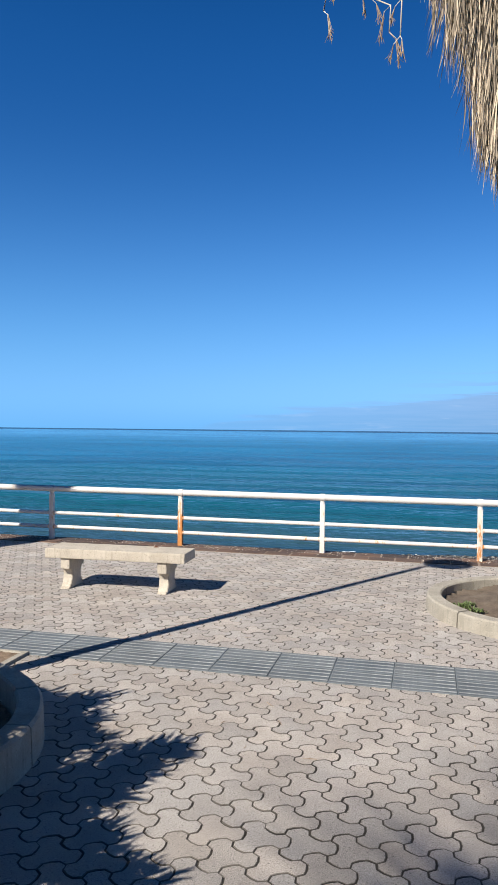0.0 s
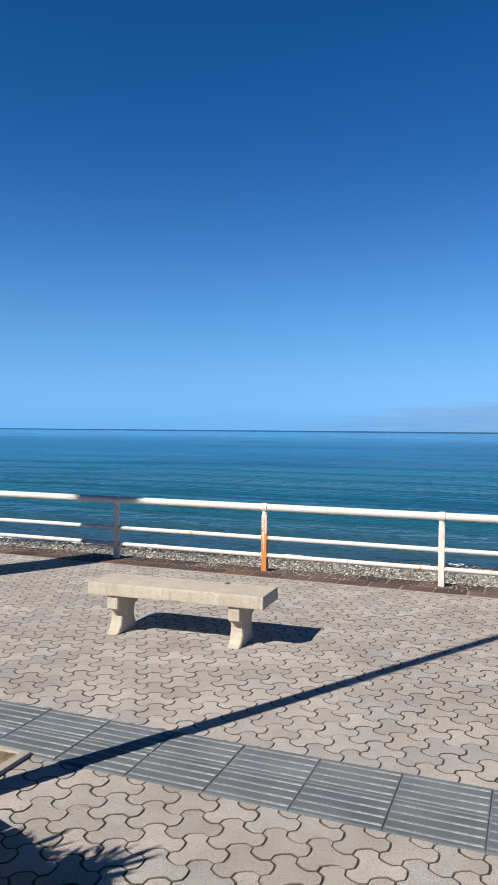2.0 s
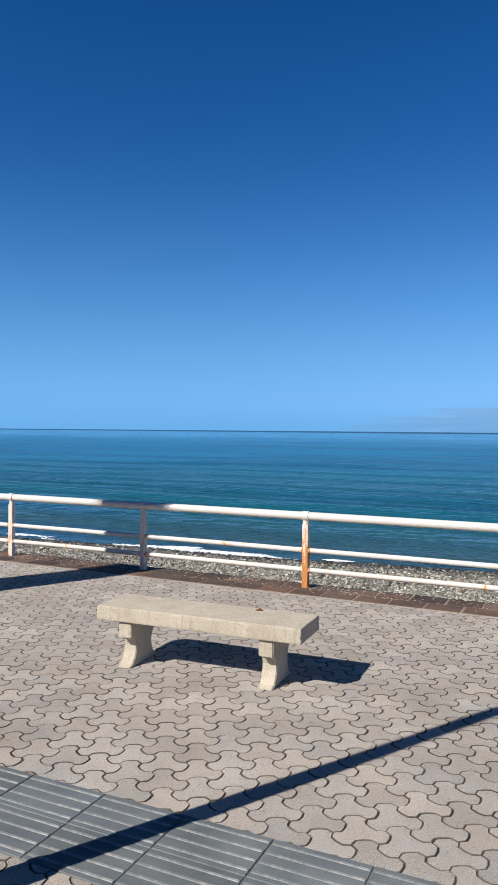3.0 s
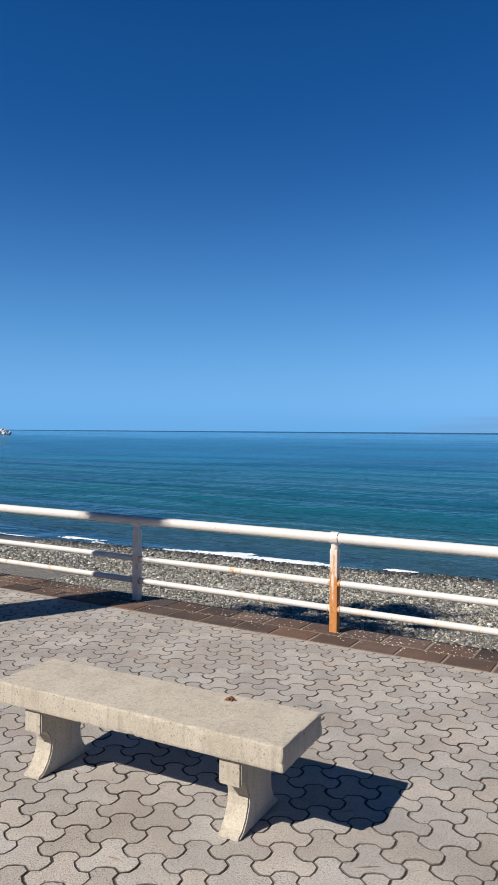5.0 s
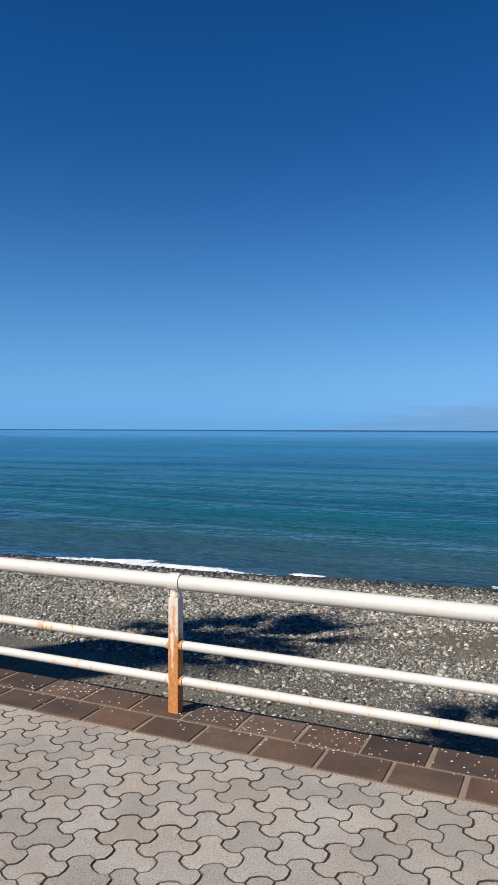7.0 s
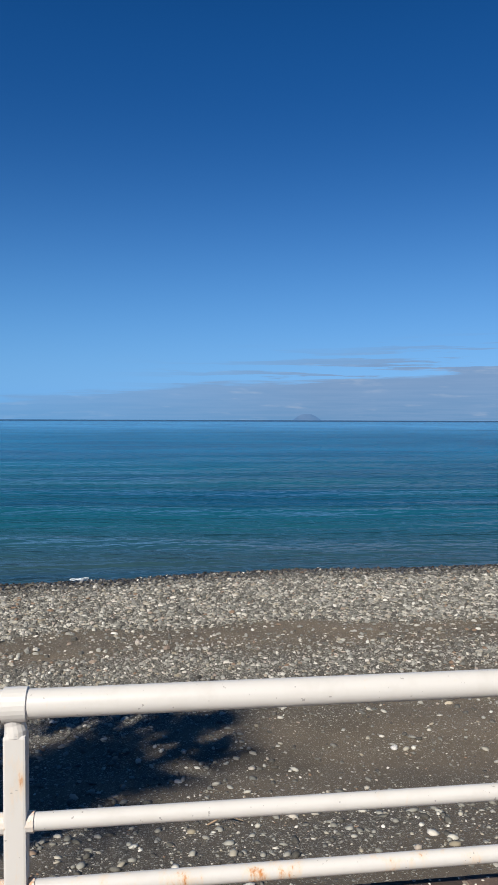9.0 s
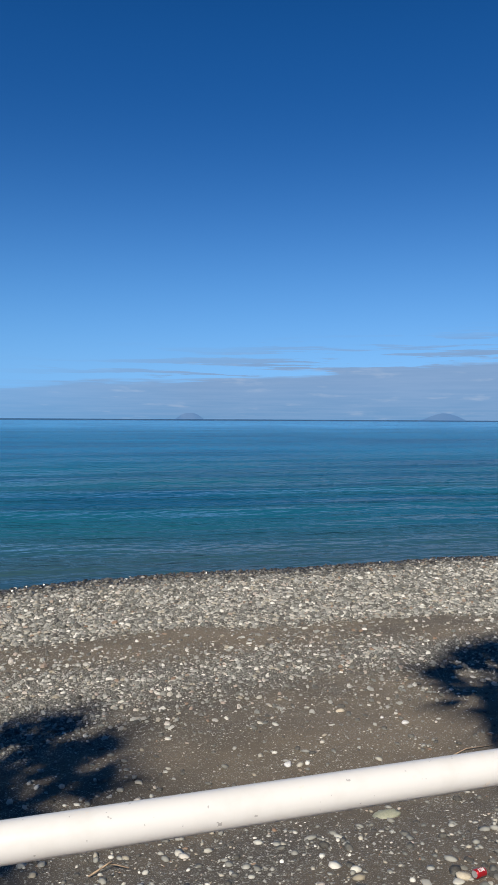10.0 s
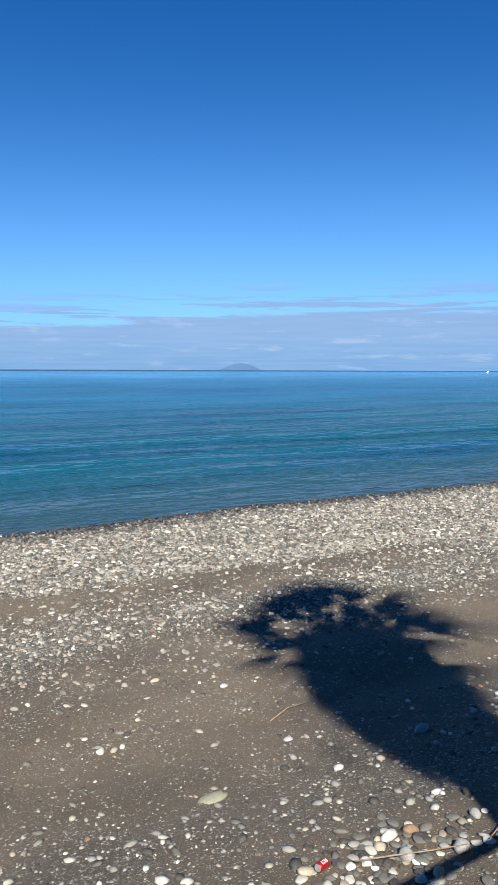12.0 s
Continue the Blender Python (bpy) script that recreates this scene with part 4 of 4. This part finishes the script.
for row in ((3.17, 12.02, 0.17, 0.085, 0.08, 10, S_WHITE, "white veined stone"), (3.36, 11.98, 0.14, 0.09, 0.07, -5, S_BROWN, "smooth brown stone"),
            (3.02, 11.95, 0.11, 0.085, 0.05, 60, S_BUFF, "pale buff stone"), (3.09, 12.05, 0.09, 0.06, 0.05, 20, S_BUFF, "pale buff stone"),
            (3.06, 11.72, 0.13, 0.11, 0.11, 80, S_GREY, "grey white-veined stone"), (3.42, 11.55, 0.14, 0.11, 0.10, 35, S_GREY, "grey white-veined stone"),
            (3.9, 11.83, 0.12, 0.085, 0.07, 70, S_GREY, "smooth grey stone"), (3.06, 11.42, 0.11, 0.085, 0.06, 40, S_BUFF, "pale buff stone"),
            (2.81, 14.03, 0.30, 0.19, 0.08, 0, S_GREEN, "large flat greenish stone"), (2.43, 12.05, 0.14, 0.09, 0.06, 0, S_BUFF, "pale buff stone"),
            (3.99, 13.6, 0.13, 0.09, 0.05, 15, S_WHITE, "white oval stone"), (5.30, 13.75, 0.28, 0.13, 0.09, 20, S_GREY, "long grey stone"),
            (4.16, 14.7, 0.12, 0.07, 0.05, 0, S_WHITE, "white oval stone"), (2.36, 15.9, 0.12, 0.10, 0.06, 50, S_WHITE, "pale round stone"),
            (4.53, 16.8, 0.14, 0.10, 0.06, 30, S_WHITE, "pale round stone"), (3.83, 17.6, 0.14, 0.08, 0.06, 0, S_BUFF, "pale buff stone")):
    stone(*row[:6], row[7] + " on the beach", row[6], int(row[0] * 100))
near = random.Random(3)
for k in range(240):
    # the stony patch at the foot of the wall
    x, y = near.gauss(2.85, 0.5), near.gauss(11.72, 0.27)
    s = near.uniform(0.025, 0.09)
    stone(x, y, s * 1.3, s, s * near.uniform(0.3, 0.5), near.uniform(0, 180), "smooth rounded stone in a stony patch", None, k)
for k in range(40):
    x, y = near.uniform(-2.5, 4.8), near.uniform(10.8, 16.2)
    s = near.uniform(0.03, 0.065)
    stone(x, y, s * near.uniform(1.1, 1.6), s, s * near.uniform(0.3, 0.55), near.uniform(0, 180), "smooth rounded stone on dark sand", None, k)


# ---- litter and driftwood ----
can = tagged(new("drink_can"), "crumpled red and silver drink can lying on pebbles", "can")
cz = float(beach_height(2.56, 12.0))
can.matrix_world = pose(2.53, 12.0, cz + 0.047, 20, 8, 18)
part("body", tube([(-0.058, 0, 0), (-0.048, 0, 0), (-0.01, 0, 0.002), (0.02, 0, -0.001), (0.048, 0, 0), (0.058, 0, 0)], [0.026, 0.033, 0.032, 0.031, 0.033, 0.026], 20), M_RED, can, "red printed side", True)
part("lid", tube([(-0.063, 0, 0), (-0.0585, 0, 0)], [0.025, 0.0265], 20), M_ALU, can)
part("base", tube([(0.0585, 0, 0), (0.061, 0, 0)], [0.0265, 0.022], 20), M_ALU, can)
for px in (-0.032, -0.014, 0.004, 0.022):
    part("print_bar", box(px, px + 0.008, -0.014, 0.012, 0.0285, 0.0335, 0.001), M_WHITE, can, "white printed bar")


def stick(points, radius, label):
    thing = tagged(new("driftwood_stick"), label, "driftwood", "driftwood sticks")
    at = [(x, y, float(beach_height(x, y)) + h) for x, y, h in points]
    part("stem", tube(at, [radius * (1 - 0.6 * k / len(at)) for k in range(len(at))], 7), M_STEM, thing, smooth=True)
    return thing, at


stick([(2.72, 11.88, 0.05), (2.95, 11.72, 0.07), (3.2, 11.62, 0.05), (3.42, 11.50, 0.06)], 0.007, "thin bent brown stick lying on pebbles")
stick([(4.35, 15.35, 0.02), (4.75, 15.55, 0.03), (5.2, 15.6, 0.02)], 0.009, "thin bleached stick lying on sand")
twig, at = stick([(-0.30, 13.62, 0.02), (-0.12, 13.68, 0.08), (0.05, 13.6, 0.03)], 0.009, "short forked piece of driftwood")
part("fork", tube([at[1], tuple(np.add(at[1], (0.02, -0.08, 0.06)))], [0.008, 0.004], 6), M_STEM, twig)
for k in range(9):
    x, y, a = near.uniform(3.4, 4.4), near.uniform(11.2, 11.7), near.uniform(-0.4, 0.6)
    stick([(x, y, 0.02), (x + 0.2 * math.cos(a), y + 0.2 * math.sin(a), 0.06), (x + 0.42 * math.cos(a), y + 0.40 * math.sin(a), 0.02)], 0.004, "dry dark twig at the foot of the wall")

# ---- foam along the water's edge ----
fx, fw = np.linspace(-46, -3.0, 1400), np.linspace(0, 1, 26)
gx, gw = np.meshgrid(fx, fw)
band = (0.7 + 0.3 * np.clip((-7 - gx) / 3, 0, 1)) + 0.45 * np.sin(gx * 0.7) + 0.3 * np.sin(gx * 1.9 + 1)
gy = shore(gx) - 0.15 + gw * np.clip(band, 0.25, 2)
rip = np.array([0.95 * noise.noise((x * 0.6, y * 1.6, 0.3)) + 0.3 * noise.noise((x * 5, y * 8, 2)) for x, y in zip(gx.ravel(), gy.ravel())]).reshape(gx.shape)
gz = np.maximum(SEA_Z, beach_height(gx, gy)) + 0.03 + 0.05 * np.clip(rip, 0, 1)
verts = np.stack([gx, gy, gz], -1).reshape(-1, 3)
i = np.arange(gx.size).reshape(gx.shape)
quads = np.stack([i[:-1, :-1], i[:-1, 1:], i[1:, 1:], i[1:, :-1]], -1).reshape(-1, 4)
cell = (rip - 0.55 * np.abs(gw - 0.35) + 0.25 * np.sin(gx * 0.37 + 0.8))[:-1, :-1].ravel()
tagged(new("foam", joined("foam", verts, quads[cell > 0.12 - 0.16 * np.clip((-7 - gx[:-1, :-1].ravel()) / 3, 0, 1)], M_FOAM, True)), "white foam of small waves breaking on the shore", "foam", kind="stuff")

# ---- coping stones on the sea wall ----
coping = tagged(part("coping", box(-60, 60, COPE_IN, COPE_OUT - 0.004, -0.04, 0.0025), M_MORTAR), "brown stone coping with pale mortar joints", "coping", kind="structure")


def slab_mesh(length, width):
    bm = box(-length / 2, length / 2, -width / 2, width / 2, -0.03, 0.008, 0.004, 1)
    me = bpy.data.meshes.new("coping_stone")
    bm.to_mesh(me)
    bm.free()
    me.materials.append(M_COPING)
    return me


front, rear = slab_mesh(0.318, 0.215), slab_mesh(0.318, 0.255)
for k in range(-42, 32):
    for me, y, shift in ((front, COPE_IN + 0.118, 0.0), (rear, COPE_OUT - 0.137, 0.15)):
        ob = part("coping_stone", me, M_COPING, coping)
        ob.matrix_world = pose(-2.43 + 0.338 * k + shift + near.uniform(-0.006, 0.006), y, near.uniform(-0.001, 0.0015), near.uniform(-0.3, 0.3), near.uniform(-0.3, 0.3), near.uniform(-0.4, 0.4))
fleck_v, fleck_f = pebble_shape(1)
n = 1700
x, y = rng.uniform(-9, 3, n), COPE_IN + 0.06 + 0.44 * rng.beta(2.2, 1.3, n)
keep = rng.random(n) < 0.35 + 0.65 * (np.sin(x * 3) * np.sin(x * 1.1 + 1) > 0)
moves = np.zeros((n, 3, 4))
moves[:, 0, 0], moves[:, 1, 1], moves[:, 2, 2] = rng.uniform(0.003, 0.009, n), rng.uniform(0.003, 0.007, n), 0.002
moves[:, :, 3] = np.stack([x, y, np.full(n, 0.0095)], -1)
tagged(new("flecks", joined("flecks", *stamp(fleck_v, fleck_f, moves[keep]), M_FLECK, True)), "small white flecks and chips lying on brown coping", "litter", kind="stuff")

# ---- tactile strip ----
STRIP_Y0, STRIP_Y1, STRIP_TURN = 3.955, 4.495, 0.55
strip = tagged(part("tactile_strip", box(-30, 30, -0.27, 0.27, -0.03, 0.0025), M_TACTILE), "dark grey ribbed tactile paving strip", "tactile strip", kind="structure")
strip.matrix_world = pose(-0.6, (STRIP_Y0 + STRIP_Y1) / 2, 0, 0, 0, STRIP_TURN)


def tactile_meshes():
    plate = bpy.data.meshes.new("tactile_tile")
    bm = box(-0.2015, 0.2015, -0.1335, 0.1335, -0.02, 0.0065, 0.003, 1)
    bm.to_mesh(plate)
    bm.free()
    plate.materials.append(M_TACTILE)
    bm = bmesh.new()
    for wd, z in ((0.0085, 0.0064), (0.005, 0.0086)):
        for sx in (-0.196, 0.196):
            for sy in (-wd, wd):
                bm.verts.new((sx, sy, z))
    bm.verts.ensure_lookup_table()
    for f in ((0, 1, 5, 4), (2, 6, 7, 3), (4, 5, 7, 6), (0, 4, 6, 2), (1, 3, 7, 5)):
        bm.faces.new([bm.verts[i] for i in f])
    bmesh.ops.recalc_face_normals(bm, faces=bm.faces[:])
    rib = bpy.data.meshes.new("rib")
    bm.to_mesh(rib)
    bm.free()
    rib.materials.append(M_RIB)
    return plate, rib


plate, rib = tactile_meshes()
for k in range(-16, 13):
    for row in (-1, 1):
        tile = part("tactile_tile", plate, M_TACTILE, strip)
        tile.location = (0.385 + 0.4065 * k, row * 0.135, near.uniform(-0.001, 0.001))
        for j in range(4):
            one = part("rib", rib, M_RIB, tile)
            one.location = (0, -0.099 + 0.066 * j, 0.0)


# ---- interlocking pavers, three round lobes each ----
def paver_outline(inset, pitch=0.186):
    """A hexagon of the given pitch whose sides bulge out and in by turns."""
    r, bulge, ring = pitch / math.sqrt(3), 0.033, []
    for k in range(6):
        a, b = radians(60 * k - 30), radians(60 * k + 30)
        p, q = Vector((r * math.cos(a), r * math.sin(a))), Vector((r * math.cos(b), r * math.sin(b)))
        out = Vector((math.cos(radians(60 * k)), math.sin(radians(60 * k)))) * (1 if k % 2 == 0 else -1)
        for s, lobe in ((0.0, 0.0), (0.2, 0.86), (0.5, 1.0), (0.8, 0.86)):
            swell = bulge * lobe
            ring.append(p.lerp(q, s) + out * swell)
    n = len(ring)
    moved = []
    for k, p in enumerate(ring):
        along = (ring[(k + 1) % n] - ring[k - 1]).normalized()
        moved.append(p - Vector((along.y, -along.x)) * inset)
    return moved


def paver_arrays():
    low, high = paver_outline(0.0018), paver_outline(0.0046)
    low, high = ([Vector((p.x, p.y * 0.978)) for p in ring] for ring in (low, high))
    verts = [(p.x, p.y, -0.012) for p in low] + [(p.x, p.y, -0.0019) for p in low] + [(p.x, p.y, 0.0) for p in high]
    n = len(low)
    sides = [(a * n + k, a * n + (k + 1) % n, (a + 1) * n + (k + 1) % n, (a + 1) * n + k) for a in (0, 1) for k in range(n)]
    return verts, sides, [tuple(2 * n + k for k in range(n))]


pv, p_sides, p_top = paver_arrays()
paver_mesh = mesh_of("paver", pv, p_sides + p_top, M_PAVER)
paver_mesh.materials.append(M_EDGE)
paver_mesh.polygons.foreach_set("material_index", [1] * len(p_sides) + [0])
field_v, field_sides, field_tops = [], [], []
paver_rng = random.Random(9)
count = 0


def blocked(x, y):
    t = radians(STRIP_TURN)
    across = -math.sin(t) * (x + 0.6) + math.cos(t) * (y - (STRIP_Y0 + STRIP_Y1) / 2)
    near_strip = abs(across) < 0.1
    return near_strip or any(math.hypot(x - px, y - py) < 0.9 for px, py in ((1.24, 6.27), (-2.7, 2.2), (-6.5, 6.2))) or (-3.6 < x < -2.75 and 3.4 < y < 3.8)


place = []
for j in range(-34, 40):
    for i in range(-60, 50):
        # two fields, laid up to the strip and on from it
        x, y = -0.236 + 0.188 * i + 0.094 * (j % 2), 2.427 + 0.159 * j
        if y > 4.1:
            x, y = -2.296 + 0.188 * (i + 8) + 0.094 * (j % 2), 8.193 + 0.159 * (j - 36)
        if y > COPE_IN + 0.13 or y < -2.9 or abs(x + 1.5) > 9.3 or blocked(x, y):
            continue
        place.append((x, y))
place.sort(key=lambda p: abs(p[0] + 0.35 + 0.28 * p[1]) + 0.25 * abs(p[1] - 4))
for x, y in place:
    m = pose(x + paver_rng.gauss(0, 0.0008), y + paver_rng.gauss(0, 0.0008), paver_rng.uniform(-0.0008, 0.0008), paver_rng.gauss(0, 0.25), paver_rng.gauss(0, 0.25), paver_rng.gauss(0, 0.9))
    if count < 300:
        ob = part("paver", paver_mesh, M_PAVER, pavement)
        ob.matrix_world = m
        count += 1
        continue
    base = len(field_v)
    r = np.array(m)
    field_v.extend((np.array(pv) @ r[:3, :3].T + r[:3, 3]).tolist())
    field_sides += [tuple(base + k for k in f) for f in p_sides[24:]]
    field_tops += [tuple(base + k for k in p_top[0])]
field_mesh = mesh_of("pavers", field_v, field_sides + field_tops, M_PAVERS)
field_mesh.materials.append(M_EDGE)
field_mesh.polygons.foreach_set("material_index", [1] * len(field_sides) + [0] * len(field_tops))
field = part("pavers", field_mesh, M_PAVERS, pavement)
tagged(field, kind="stuff")


# ---- twigs and dry leaves on the paving ----
tv, tf = [], []
for k in range(90):
    x, y = near.uniform(-6, 3), near.uniform(0.8, 8.4)
    a, length, wd = near.uniform(0, 6.28), near.uniform(0.012, 0.05), near.uniform(0.0015, 0.004)
    d, e = np.array([math.cos(a), math.sin(a), 0]) * length, np.array([-math.sin(a), math.cos(a), 0]) * wd
    base, c = len(tv), np.array([x, y, 0.003])
    tv += [c - d - e, c + d - e * 0.4, c + d + e * 0.4, c - d + e, c + np.array([0, 0, 0.004])]
    tf += [(base, base + 1, base + 4), (base + 1, base + 2, base + 4), (base + 2, base + 3, base + 4), (base + 3, base, base + 4)]
tagged(new("twigs", joined("twigs", np.array(tv), np.array(tf), M_STEM)), "tiny dry twigs and leaf bits on pavers", "litter", kind="stuff")
